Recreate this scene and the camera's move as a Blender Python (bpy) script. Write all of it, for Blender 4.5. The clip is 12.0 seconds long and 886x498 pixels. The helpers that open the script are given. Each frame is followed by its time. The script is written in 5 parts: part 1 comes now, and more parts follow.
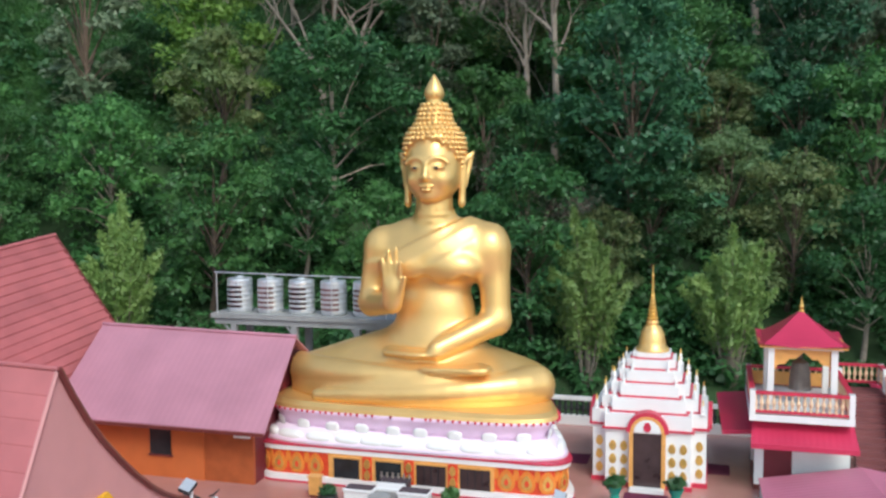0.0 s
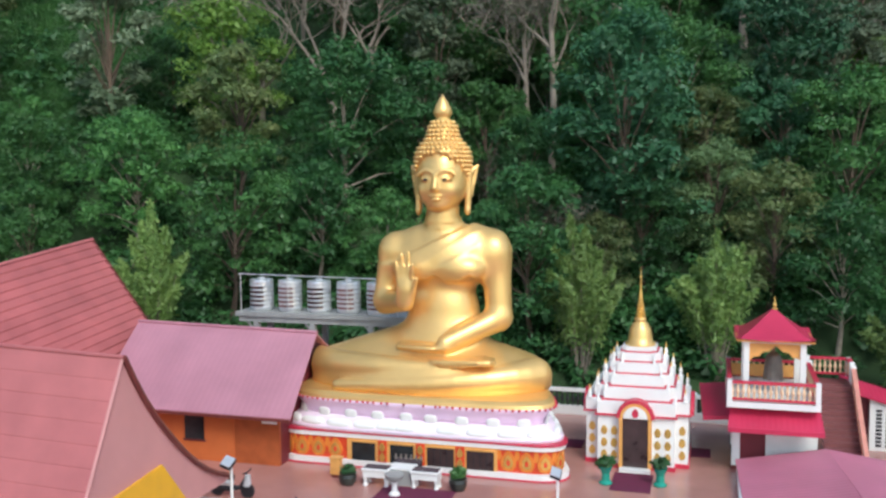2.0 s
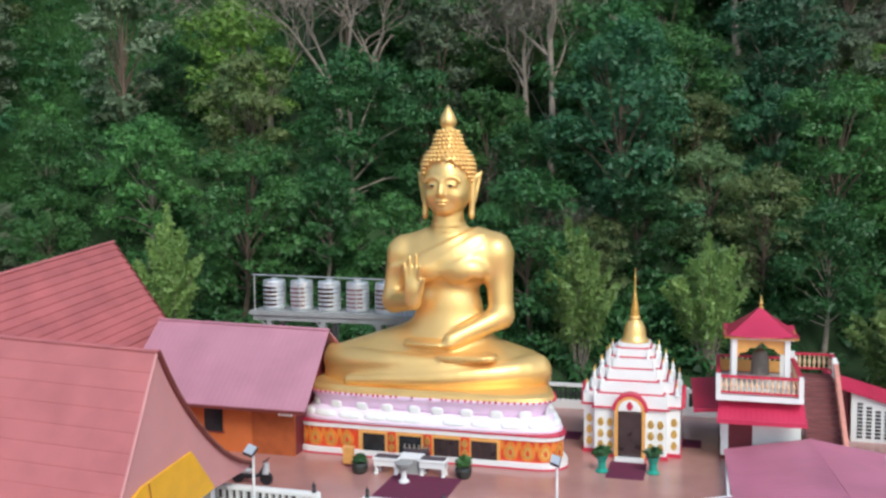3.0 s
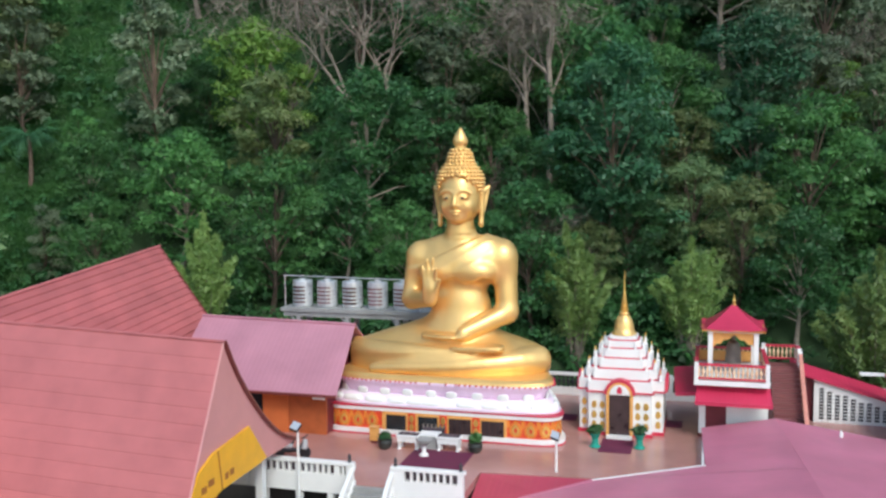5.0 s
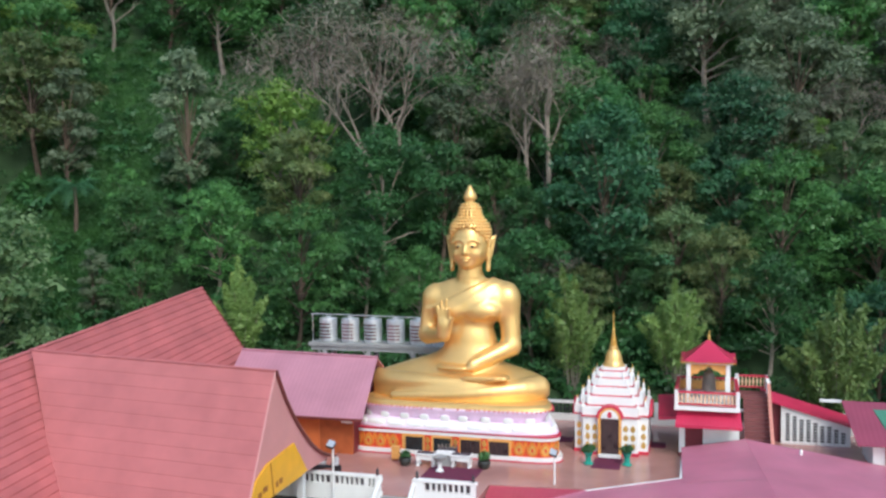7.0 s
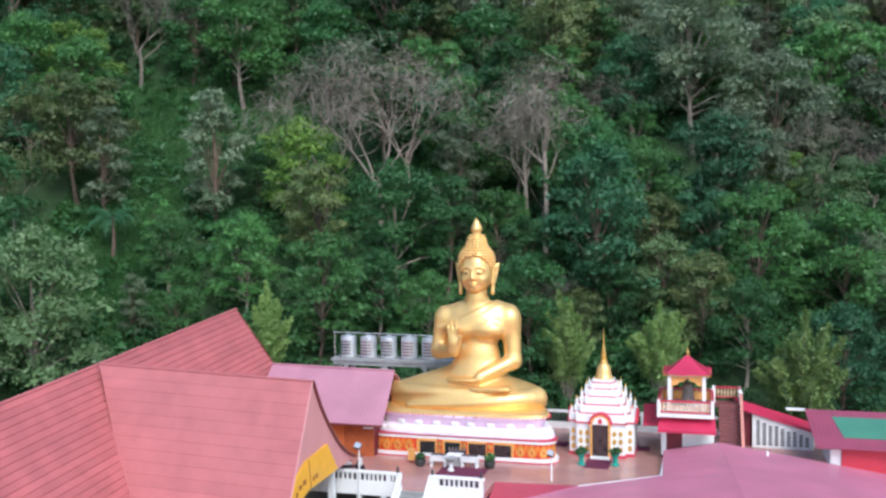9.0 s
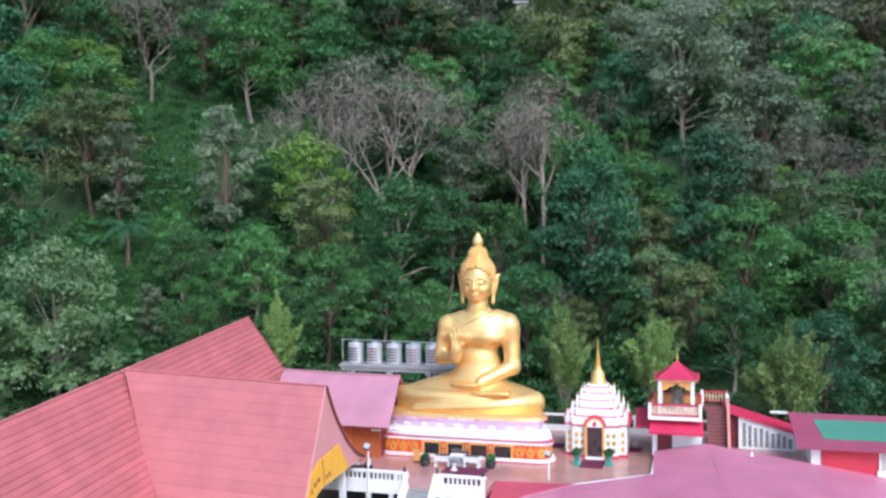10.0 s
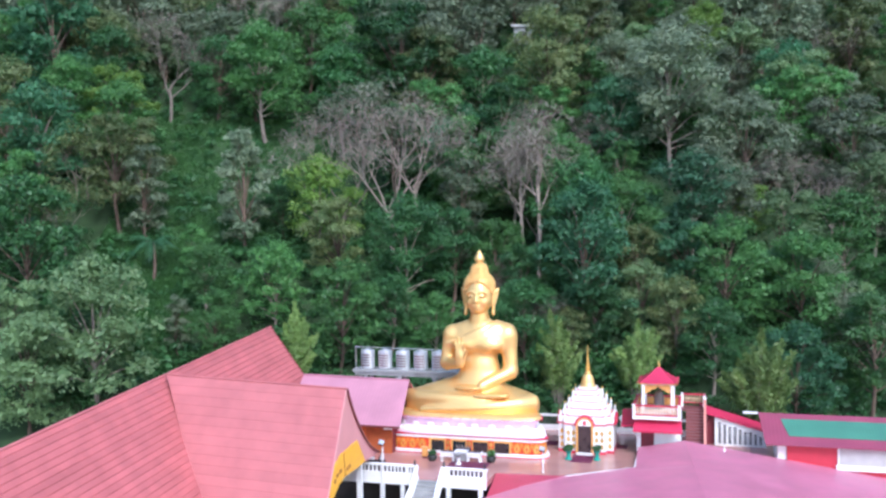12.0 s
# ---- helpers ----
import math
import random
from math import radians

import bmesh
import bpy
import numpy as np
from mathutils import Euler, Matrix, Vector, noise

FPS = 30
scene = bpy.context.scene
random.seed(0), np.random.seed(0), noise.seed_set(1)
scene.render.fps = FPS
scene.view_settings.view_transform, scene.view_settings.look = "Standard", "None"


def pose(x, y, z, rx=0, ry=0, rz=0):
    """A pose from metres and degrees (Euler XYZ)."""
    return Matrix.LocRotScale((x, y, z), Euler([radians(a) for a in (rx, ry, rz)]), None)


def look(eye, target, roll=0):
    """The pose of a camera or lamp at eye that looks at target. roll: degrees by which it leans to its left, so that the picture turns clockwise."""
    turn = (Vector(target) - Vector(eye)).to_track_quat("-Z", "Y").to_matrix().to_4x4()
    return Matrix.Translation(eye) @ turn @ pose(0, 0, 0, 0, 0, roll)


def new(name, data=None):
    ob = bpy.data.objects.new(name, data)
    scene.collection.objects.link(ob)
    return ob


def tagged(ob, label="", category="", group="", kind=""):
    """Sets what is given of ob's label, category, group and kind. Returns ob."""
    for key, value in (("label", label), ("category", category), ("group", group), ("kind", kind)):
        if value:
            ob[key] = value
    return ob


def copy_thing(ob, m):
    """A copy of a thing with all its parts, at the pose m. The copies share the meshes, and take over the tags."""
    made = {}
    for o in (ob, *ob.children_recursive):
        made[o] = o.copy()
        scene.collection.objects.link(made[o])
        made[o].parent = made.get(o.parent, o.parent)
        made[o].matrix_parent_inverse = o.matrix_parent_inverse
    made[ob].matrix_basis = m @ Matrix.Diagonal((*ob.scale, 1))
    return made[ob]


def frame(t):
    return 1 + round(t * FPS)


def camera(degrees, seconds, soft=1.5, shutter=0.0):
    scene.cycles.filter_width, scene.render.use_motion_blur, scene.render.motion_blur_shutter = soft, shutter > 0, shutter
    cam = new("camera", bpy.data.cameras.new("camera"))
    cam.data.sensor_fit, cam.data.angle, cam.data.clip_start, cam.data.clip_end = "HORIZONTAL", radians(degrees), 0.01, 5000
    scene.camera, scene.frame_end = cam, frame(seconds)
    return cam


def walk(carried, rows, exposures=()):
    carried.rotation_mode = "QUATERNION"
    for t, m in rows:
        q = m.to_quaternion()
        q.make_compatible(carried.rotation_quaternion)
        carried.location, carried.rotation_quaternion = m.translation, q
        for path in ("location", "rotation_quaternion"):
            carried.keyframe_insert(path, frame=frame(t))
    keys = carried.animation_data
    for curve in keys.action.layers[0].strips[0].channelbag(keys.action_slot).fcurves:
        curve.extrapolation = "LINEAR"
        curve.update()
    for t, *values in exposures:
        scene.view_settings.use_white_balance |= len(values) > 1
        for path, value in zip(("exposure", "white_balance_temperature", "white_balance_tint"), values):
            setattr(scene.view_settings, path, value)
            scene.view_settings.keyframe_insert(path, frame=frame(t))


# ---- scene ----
cam = camera(51.1, 12.0, 2.6)
PATH = [
    (0, (0.098, 0.005, 11.127), (0.084, 1.997, 10.956), -0.48),
    (0.5, (0.065, -0.726, 11.24), (0.049, 1.267, 11.071), -0.48),
    (1, (-0.015, -1.574, 11.342), (-0.029, 0.419, 11.175), -0.48),
    (1.5, (-0.131, -2.47, 11.42), (-0.143, -0.477, 11.253), -0.48),
    (2, (-0.239, -3.473, 11.504), (-0.25, -1.48, 11.337), -0.48),
    (2.5, (-0.371, -4.531, 11.617), (-0.381, -2.538, 11.451), -0.48),
    (3, (-0.559, -5.658, 11.763), (-0.565, -3.665, 11.597), -0.48),
    (5, (-1.326, -11.097, 12.591), (-1.325, -9.105, 12.418), -0.48),
    (5.5, (-1.458, -12.64, 12.876), (-1.458, -10.647, 12.712), -0.48),
    (6, (-1.662, -14.278, 13.15), (-1.661, -12.283, 13.011), -0.48),
    (6.5, (-1.83, -15.914, 13.344), (-1.829, -13.917, 13.229), -0.48),
    (7, (-2.051, -17.598, 13.558), (-2.047, -15.601, 13.46), -0.48),
    (9, (-2.779, -24.367, 14.416), (-2.771, -22.368, 14.356), -0.48),
    (9.5, (-2.976, -26.031, 14.659), (-2.965, -24.032, 14.606), -0.48),
    (10, (-3.146, -27.733, 14.944), (-3.133, -25.734, 14.896), -0.48),
    (10.5, (-3.307, -29.423, 15.237), (-3.293, -27.424, 15.193), -0.48),
    (11, (-3.42, -31.121, 15.533), (-3.405, -29.122, 15.491), -0.48),
    (11.5, (-3.548, -32.767, 15.774), (-3.532, -30.768, 15.735), -0.48),
    (12, (-3.688, -34.453, 15.948), (-3.671, -32.454, 15.911), -0.48),
]
EXPOSURES = [(0, 0.45, 6230, 3), (5, 0.44, 6250, 3), (7, 0.49, 6170, 4), (9, 0.72, 5900, 8), (12, 1.05, 5600, 14)]
walk(cam, [(t, look(eye, target, roll)) for t, eye, target, roll in PATH], EXPOSURES)

# ---- light ----
world = bpy.data.worlds.new("world")
scene.world = world
world.use_nodes = True
_nt = world.node_tree
_sky = _nt.nodes.new("ShaderNodeTexSky")
_sky.sky_type = "NISHITA"
_sky.sun_disc = False
_sky.sun_elevation = radians(42)
_sky.sun_rotation = radians(160)
_sky.dust_density = 1.5
_nt.links.new(_sky.outputs["Color"], _nt.nodes["Background"].inputs["Color"])
_nt.nodes["Background"].inputs["Strength"].default_value = 0.15
sun_data = bpy.data.lights.new("sun", "SUN")
sun_data.energy, sun_data.angle, sun_data.color = 1.5, radians(25), (1.0, 0.98, 0.95)
sun = new("sun", sun_data)
sun.matrix_world = look((14, -40, 45), (0, 0, 0))

# ---- helpers of this scene ----
TURNED = -16.0                      # the compound stands turned by this angle
ROT = pose(0, 0, 0, 0, 0, TURNED)
ORIGIN = {}


def mat(name, color, rough=0.6, metal=0.0, vary=0.12, scale=1.5, bump=0.0, bump_scale=20.0, dirt=0.0, spec=0.5, per_object=0.0):
    m = bpy.data.materials.new(name)
    m.use_nodes = True
    nt = m.node_tree
    b = nt.nodes["Principled BSDF"]
    b.inputs["Roughness"].default_value = rough
    b.inputs["Metallic"].default_value = metal
    b.inputs["Specular IOR Level"].default_value = spec
    tc = nt.nodes.new("ShaderNodeTexCoord")
    n1 = nt.nodes.new("ShaderNodeTexNoise")
    n1.inputs["Scale"].default_value = scale
    n1.inputs["Detail"].default_value = 6
    nt.links.new(tc.outputs["Object"], n1.inputs["Vector"])
    ramp = nt.nodes.new("ShaderNodeMapRange")
    ramp.inputs["From Min"].default_value, ramp.inputs["From Max"].default_value = 0.3, 0.7
    ramp.inputs["To Min"].default_value, ramp.inputs["To Max"].default_value = 1 - vary, 1 + vary
    nt.links.new(n1.outputs["Fac"], ramp.inputs["Value"])
    fac = ramp.outputs["Result"]
    if per_object:
        oi = nt.nodes.new("ShaderNodeObjectInfo")
        mr = nt.nodes.new("ShaderNodeMapRange")
        mr.inputs["To Min"].default_value, mr.inputs["To Max"].default_value = 1 - per_object, 1 + per_object
        nt.links.new(oi.outputs["Random"], mr.inputs["Value"])
        mu = nt.nodes.new("ShaderNodeMath")
        mu.operation = "MULTIPLY"
        nt.links.new(fac, mu.inputs[0])
        nt.links.new(mr.outputs["Result"], mu.inputs[1])
        fac = mu.outputs["Value"]
    mul = nt.nodes.new("ShaderNodeVectorMath")
    mul.operation = "SCALE"
    mul.inputs[0].default_value = color
    nt.links.new(fac, mul.inputs["Scale"])
    out = mul.outputs["Vector"]
    if dirt:
        n2 = nt.nodes.new("ShaderNodeTexNoise")
        n2.inputs["Scale"].default_value, n2.inputs["Detail"].default_value = scale * 0.35, 8
        n2.inputs["Roughness"].default_value = 0.7
        nt.links.new(tc.outputs["Object"], n2.inputs["Vector"])
        r2 = nt.nodes.new("ShaderNodeMapRange")
        r2.inputs["From Min"].default_value, r2.inputs["From Max"].default_value = 0.5, 0.75
        r2.inputs["To Max"].default_value = dirt
        nt.links.new(n2.outputs["Fac"], r2.inputs["Value"])
        mix = nt.nodes.new("ShaderNodeMix")
        mix.data_type = "RGBA"
        nt.links.new(r2.outputs["Result"], mix.inputs["Factor"])
        nt.links.new(out, mix.inputs["A"])
        mix.inputs["B"].default_value = (color[0] * 0.5 + 0.03, color[1] * 0.5 + 0.028, color[2] * 0.5 + 0.025, 1)
        out = mix.outputs["Result"]
    nt.links.new(out, b.inputs["Base Color"])
    rr = nt.nodes.new("ShaderNodeMapRange")
    rr.inputs["To Min"].default_value, rr.inputs["To Max"].default_value = max(rough - 0.1, 0.03), min(rough + 0.1, 1)
    nt.links.new(n1.outputs["Fac"], rr.inputs["Value"])
    nt.links.new(rr.outputs["Result"], b.inputs["Roughness"])
    if bump:
        n3 = nt.nodes.new("ShaderNodeTexNoise")
        n3.inputs["Scale"].default_value, n3.inputs["Detail"].default_value = bump_scale, 4
        nt.links.new(tc.outputs["Object"], n3.inputs["Vector"])
        bp = nt.nodes.new("ShaderNodeBump")
        bp.inputs["Strength"].default_value, bp.inputs["Distance"].default_value = bump, 0.02
        nt.links.new(n3.outputs["Fac"], bp.inputs["Height"])
        nt.links.new(bp.outputs["Normal"], b.inputs["Normal"])
    return m


def leaf_mat(name, color, warm, through_light=0.35):
    """Leaves: colour differs from leaf to leaf, from clump to clump and from tree to tree."""
    m = bpy.data.materials.new(name)
    m.use_nodes = True
    nt = m.node_tree
    b = nt.nodes["Principled BSDF"]
    b.inputs["Roughness"].default_value = 0.5
    b.inputs["Specular IOR Level"].default_value = 0.55
    geo = nt.nodes.new("ShaderNodeNewGeometry")
    oi = nt.nodes.new("ShaderNodeObjectInfo")
    tc = nt.nodes.new("ShaderNodeTexCoord")
    n1 = nt.nodes.new("ShaderNodeTexNoise")
    n1.inputs["Scale"].default_value, n1.inputs["Detail"].default_value = 0.55, 3
    nt.links.new(tc.outputs["Object"], n1.inputs["Vector"])
    mix = nt.nodes.new("ShaderNodeMix")
    mix.data_type = "RGBA"
    mix.inputs["A"].default_value, mix.inputs["B"].default_value = (*color, 1), (*warm, 1)
    r = nt.nodes.new("ShaderNodeMapRange")
    r.inputs["From Min"].default_value, r.inputs["From Max"].default_value = 0.35, 0.7
    nt.links.new(n1.outputs["Fac"], r.inputs["Value"])
    add = nt.nodes.new("ShaderNodeMath")
    add.operation = "MULTIPLY_ADD"
    add.inputs[1].default_value, add.inputs[2].default_value = 0.6, -0.15
    nt.links.new(geo.outputs["Random Per Island"], add.inputs[0])
    sm = nt.nodes.new("ShaderNodeMath")
    sm.use_clamp = True
    nt.links.new(r.outputs["Result"], sm.inputs[0])
    nt.links.new(add.outputs["Value"], sm.inputs[1])
    nt.links.new(sm.outputs["Value"], mix.inputs["Factor"])
    val = nt.nodes.new("ShaderNodeMapRange")
    val.inputs["To Min"].default_value, val.inputs["To Max"].default_value = 0.7, 1.35
    nt.links.new(oi.outputs["Random"], val.inputs["Value"])
    sc = nt.nodes.new("ShaderNodeVectorMath")
    sc.operation = "SCALE"
    nt.links.new(mix.outputs["Result"], sc.inputs[0])
    nt.links.new(val.outputs["Result"], sc.inputs["Scale"])
    nt.links.new(sc.outputs["Vector"], b.inputs["Base Color"])
    tl = nt.nodes.new("ShaderNodeBsdfTranslucent")
    nt.links.new(sc.outputs["Vector"], tl.inputs["Color"])
    ms = nt.nodes.new("ShaderNodeMixShader")
    ms.inputs["Fac"].default_value = through_light
    nt.links.new(b.outputs["BSDF"], ms.inputs[1])
    nt.links.new(tl.outputs["BSDF"], ms.inputs[2])
    nt.links.new(ms.outputs["Shader"], nt.nodes["Material Output"].inputs["Surface"])
    return m


def sheet_mat(name, color, rough, period, fade=0.12):
    """Painted profiled metal sheet: ribs run along the object's local y."""
    m = mat(name, color, rough, 0.0, fade, 0.5, 0, dirt=0.25)
    nt = m.node_tree
    tc = nt.nodes.new("ShaderNodeTexCoord")
    w = nt.nodes.new("ShaderNodeTexWave")
    w.bands_direction = "X"
    w.inputs["Scale"].default_value = 0.314 / period
    nt.links.new(tc.outputs["UV"], w.inputs["Vector"])
    bp = nt.nodes.new("ShaderNodeBump")
    bp.inputs["Strength"].default_value, bp.inputs["Distance"].default_value = 0.22, 0.03
    nt.links.new(w.outputs["Fac"], bp.inputs["Height"])
    nt.links.new(bp.outputs["Normal"], nt.nodes["Principled BSDF"].inputs["Normal"])
    return m


def thing(name, u, v, z, label, category, group="", kind=""):
    """An Empty at the compound's place (u, v, z) whose parts are written in the compound's own coordinates."""
    e = new(name)
    e.empty_display_size = 0.3
    e.matrix_world = ROT @ pose(u, v, z)
    ORIGIN[e.name] = Vector((u, v, z))
    return tagged(e, label, category, group, kind)


def finish(bm, name, material, smooth=False):
    me = bpy.data.meshes.new(name)
    bmesh.ops.recalc_face_normals(bm, faces=bm.faces)
    bm.to_mesh(me)
    bm.free()
    for m in material if isinstance(material, (list, tuple)) else [material]:
        me.materials.append(m)
    if smooth:
        for p in me.polygons:
            p.use_smooth = True
    return me


def part(name, bm, material, parent, label="", smooth=False):
    o = ORIGIN[parent.name]
    bmesh.ops.translate(bm, verts=bm.verts, vec=-o)
    ob = new(name, finish(bm, name, material, smooth))
    ob.parent = parent
    ORIGIN[ob.name] = o
    return tagged(ob, label)


def again(name, me, parent, m):
    """One more piece on shared mesh data, at m in the parent's space."""
    ob = new(name, me)
    ob.parent = parent
    ob.matrix_basis = m
    return ob


def solid(name, bm, material, label="", category="", kind="", smooth=False):
    """A one-mesh thing written in the compound's coordinates."""
    cx = [v.co.copy() for v in bm.verts]
    lo = Vector((min(c.x for c in cx), min(c.y for c in cx), min(c.z for c in cx)))
    hi = Vector((max(c.x for c in cx), max(c.y for c in cx), max(c.z for c in cx)))
    o = Vector(((lo.x + hi.x) / 2, (lo.y + hi.y) / 2, lo.z))
    bmesh.ops.translate(bm, verts=bm.verts, vec=-o)
    ob = new(name, finish(bm, name, material, smooth))
    ob.matrix_world = ROT @ Matrix.Translation(o)
    ORIGIN[ob.name] = o
    return tagged(ob, label, category, "", kind)


def box(x0, x1, y0, y1, z0, z1, bm=None, bevel=0.0):
    bm = bm or bmesh.new()
    r = bmesh.ops.create_cube(bm, size=1)
    for v in r["verts"]:
        v.co = Vector(((x0 + x1) / 2 + v.co.x * (x1 - x0), (y0 + y1) / 2 + v.co.y * (y1 - y0), (z0 + z1) / 2 + v.co.z * (z1 - z0)))
    if bevel:
        es = list({e for v in r["verts"] for e in v.link_edges})
        bmesh.ops.bevel(bm, geom=es, offset=bevel, segments=1, affect="EDGES")
    return bm


def lathe(profile, cx=0.0, cy=0.0, seg=20, bm=None, square=0.0):
    """A turned body from (radius, z) rows."""
    bm = bm or bmesh.new()
    rings = []
    for r, z in profile:
        ring = []
        for i in range(seg):
            a = 2 * math.pi * i / seg
            c, s = math.cos(a), math.sin(a)
            k = 1 / max(abs(c), abs(s)) * square + (1 - square)
            ring.append(bm.verts.new((cx + r * c * k, cy + r * s * k, z)))
        rings.append(ring)
    for a, b in zip(rings, rings[1:]):
        for i in range(seg):
            bm.faces.new((a[i], a[(i + 1) % seg], b[(i + 1) % seg], b[i]))
    bm.faces.new(rings[0][::-1])
    bm.faces.new(rings[-1])
    return bm


def tube(points, radii, seg=8, bm=None):
    bm = bm or bmesh.new()
    pts = [Vector(p) for p in points]
    rings = []
    for i, (p, r) in enumerate(zip(pts, radii)):
        d = (pts[min(i + 1, len(pts) - 1)] - pts[max(i - 1, 0)]).normalized()
        a = d.orthogonal().normalized() if i == 0 else (last - d * last.dot(d)).normalized()
        last = a
        b = d.cross(a)
        rings.append([bm.verts.new(p + (a * math.cos(2 * math.pi * k / seg) + b * math.sin(2 * math.pi * k / seg)) * r) for k in range(seg)])
    for a, b in zip(rings, rings[1:]):
        for i in range(seg):
            bm.faces.new((a[i], a[(i + 1) % seg], b[(i + 1) % seg], b[i]))
    bm.faces.new(rings[0][::-1])
    bm.faces.new(rings[-1])
    return bm


def slab(corners, thick, bm=None):
    """A plate from a ring of corners, thickened downwards."""
    bm = bm or bmesh.new()
    top = [bm.verts.new(c) for c in corners]
    low = [bm.verts.new(Vector(c) - Vector((0, 0, thick))) for c in corners]
    bm.faces.new(top)
    bm.faces.new(low[::-1])
    for i in range(len(top)):
        j = (i + 1) % len(top)
        bm.faces.new((top[i], low[i], low[j], top[j]))
    return bm


def prism(ring, z0, z1, bm=None):
    bm = bm or bmesh.new()
    a = [bm.verts.new((x, y, z0)) for x, y in ring]
    b = [bm.verts.new((x, y, z1)) for x, y in ring]
    bm.faces.new(a[::-1])
    bm.faces.new(b)
    for i in range(len(a)):
        j = (i + 1) % len(a)
        bm.faces.new((a[i], a[j], b[j], b[i]))
    return bm


def face_prism(outline, axis_from, axis_to, along="v", bm=None):
    """A plate from an outline of (side, z), standing across v or u."""
    bm = bm or bmesh.new()
    put = (lambda a, w, z: (a, w, z)) if along == "v" else (lambda a, w, z: (w, a, z))
    p = [bm.verts.new(put(a, axis_from, z)) for a, z in outline]
    q = [bm.verts.new(put(a, axis_to, z)) for a, z in outline]
    bm.faces.new(p)
    bm.faces.new(q[::-1])
    for i in range(len(p)):
        j = (i + 1) % len(p)
        bm.faces.new((p[i], q[i], q[j], p[j]))
    return bm


def oval(cx, cy, hx, hy, n=64, power=4.0):
    """A rounded-rectangle ring."""
    out = []
    for i in range(n):
        a = 2 * math.pi * i / n
        c, s = math.cos(a), math.sin(a)
        out.append((cx + hx * math.copysign(abs(c) ** (2 / power), c), cy + hy * math.copysign(abs(s) ** (2 / power), s)))
    return out


def stadium(cx, cy, hx, hy, r, n=9):
    """A rectangle ring with corners rounded at radius r."""
    out = []
    for sx, sy, a0 in ((1, 1, 0), (-1, 1, 90), (-1, -1, 180), (1, -1, 270)):
        for i in range(n):
            a = radians(a0 + 90 * i / (n - 1))
            out.append((cx + sx * (hx - r) + r * math.cos(a), cy + sy * (hy - r) + r * math.sin(a)))
    return out


def loft(rings, bm=None):
    """A closed skin through rings of equal count, each a list of (x, y, z)."""
    bm = bm or bmesh.new()
    vs = [[bm.verts.new(p) for p in r] for r in rings]
    n = len(vs[0])
    for a, b in zip(vs, vs[1:]):
        for i in range(n):
            bm.faces.new((a[i], a[(i + 1) % n], b[(i + 1) % n], b[i]))
    bm.faces.new(vs[0][::-1])
    bm.faces.new(vs[-1])
    return bm


def with_uv(ob, across, down):
    """Plain metre coordinates along two directions, for ribbed sheets."""
    me = ob.data
    layer = me.uv_layers.new(name="metres")
    A, D = Vector(across).normalized(), Vector(down).normalized()
    for lp in me.loops:
        c = me.vertices[lp.vertex_index].co
        layer.data[lp.index].uv = (c.dot(A), c.dot(D))
    return ob


# ---- materials ----
gold = mat("gilded_paint", (0.87, 0.56, 0.205), 0.37, 0.60, 0.07, 0.7, 0.12, 9.0)
gold_leaf = mat("gold_trim", (0.78, 0.50, 0.14), 0.35, 0.7, 0.15, 6.0)
eye_black = mat("eye_black", (0.02, 0.02, 0.02), 0.4)
white = mat("white_paint", (0.80, 0.80, 0.78), 0.5, 0, 0.04, 1.2, 0.1, 30, dirt=0.12)
white_gloss = mat("white_enamel", (0.82, 0.82, 0.80), 0.35, 0, 0.03, 2.0)
pink_petal = mat("pink_petal_paint", (0.88, 0.66, 0.85), 0.4, 0, 0.06, 2.0)
pale_petal = mat("pale_petal_paint", (0.87, 0.74, 0.86), 0.4, 0, 0.05, 2.0)
red_paint = mat("red_trim_paint", (0.55, 0.03, 0.07), 0.45, 0, 0.12, 4.0)
orange_panel = mat("orange_panel_paint", (0.66, 0.065, 0.02), 0.45, 0, 0.15, 5.0)
ochre = mat("ochre_frame_paint", (0.72, 0.36, 0.10), 0.5, 0, 0.1, 4.0)
dark_glass = mat("dark_glass", (0.02, 0.025, 0.028), 0.12, 0, 0.3, 2.0)
dark_door = mat("dark_door_leaf", (0.05, 0.03, 0.03), 0.3, 0, 0.3, 3.0)
floor_tile = mat("terrace_tile", (0.44, 0.22, 0.19), 0.22, 0, 0.10, 0.6, 0.05, 8, dirt=0.2)
carpet_red = mat("plum_carpet", (0.13, 0.015, 0.05), 0.85, 0, 0.12, 3.0)
coral_tile = mat("coral_roof_tile", (0.465, 0.145, 0.145), 0.42, 0, 0.10, 0.8, 0.1, 14, dirt=0.2, per_object=0.07)
red_tile = mat("old_red_roof_tile", (0.45, 0.125, 0.125), 0.5, 0, 0.12, 0.8, 0.1, 14, dirt=0.3, per_object=0.08)
brown_trim = mat("brown_verge_paint", (0.16, 0.035, 0.03), 0.45, 0, 0.15, 3.0)
pink_wall = mat("pink_gable_paint", (0.58, 0.27, 0.26), 0.6, 0, 0.06, 0.8, 0.05, 20, dirt=0.15)
yellow_board = mat("yellow_board_paint", (0.80, 0.42, 0.02), 0.45, 0, 0.08, 1.5)
lettering = mat("faded_lettering", (0.35, 0.12, 0.02), 0.6)
pink_sheet = sheet_mat("pink_metal_sheet", (0.47, 0.215, 0.27), 0.38, 0.25)
rose_sheet = sheet_mat("rose_metal_sheet", (0.55, 0.185, 0.27), 0.42, 0.25)
crimson_sheet = sheet_mat("crimson_metal_sheet", (0.52, 0.032, 0.085), 0.35, 0.2)
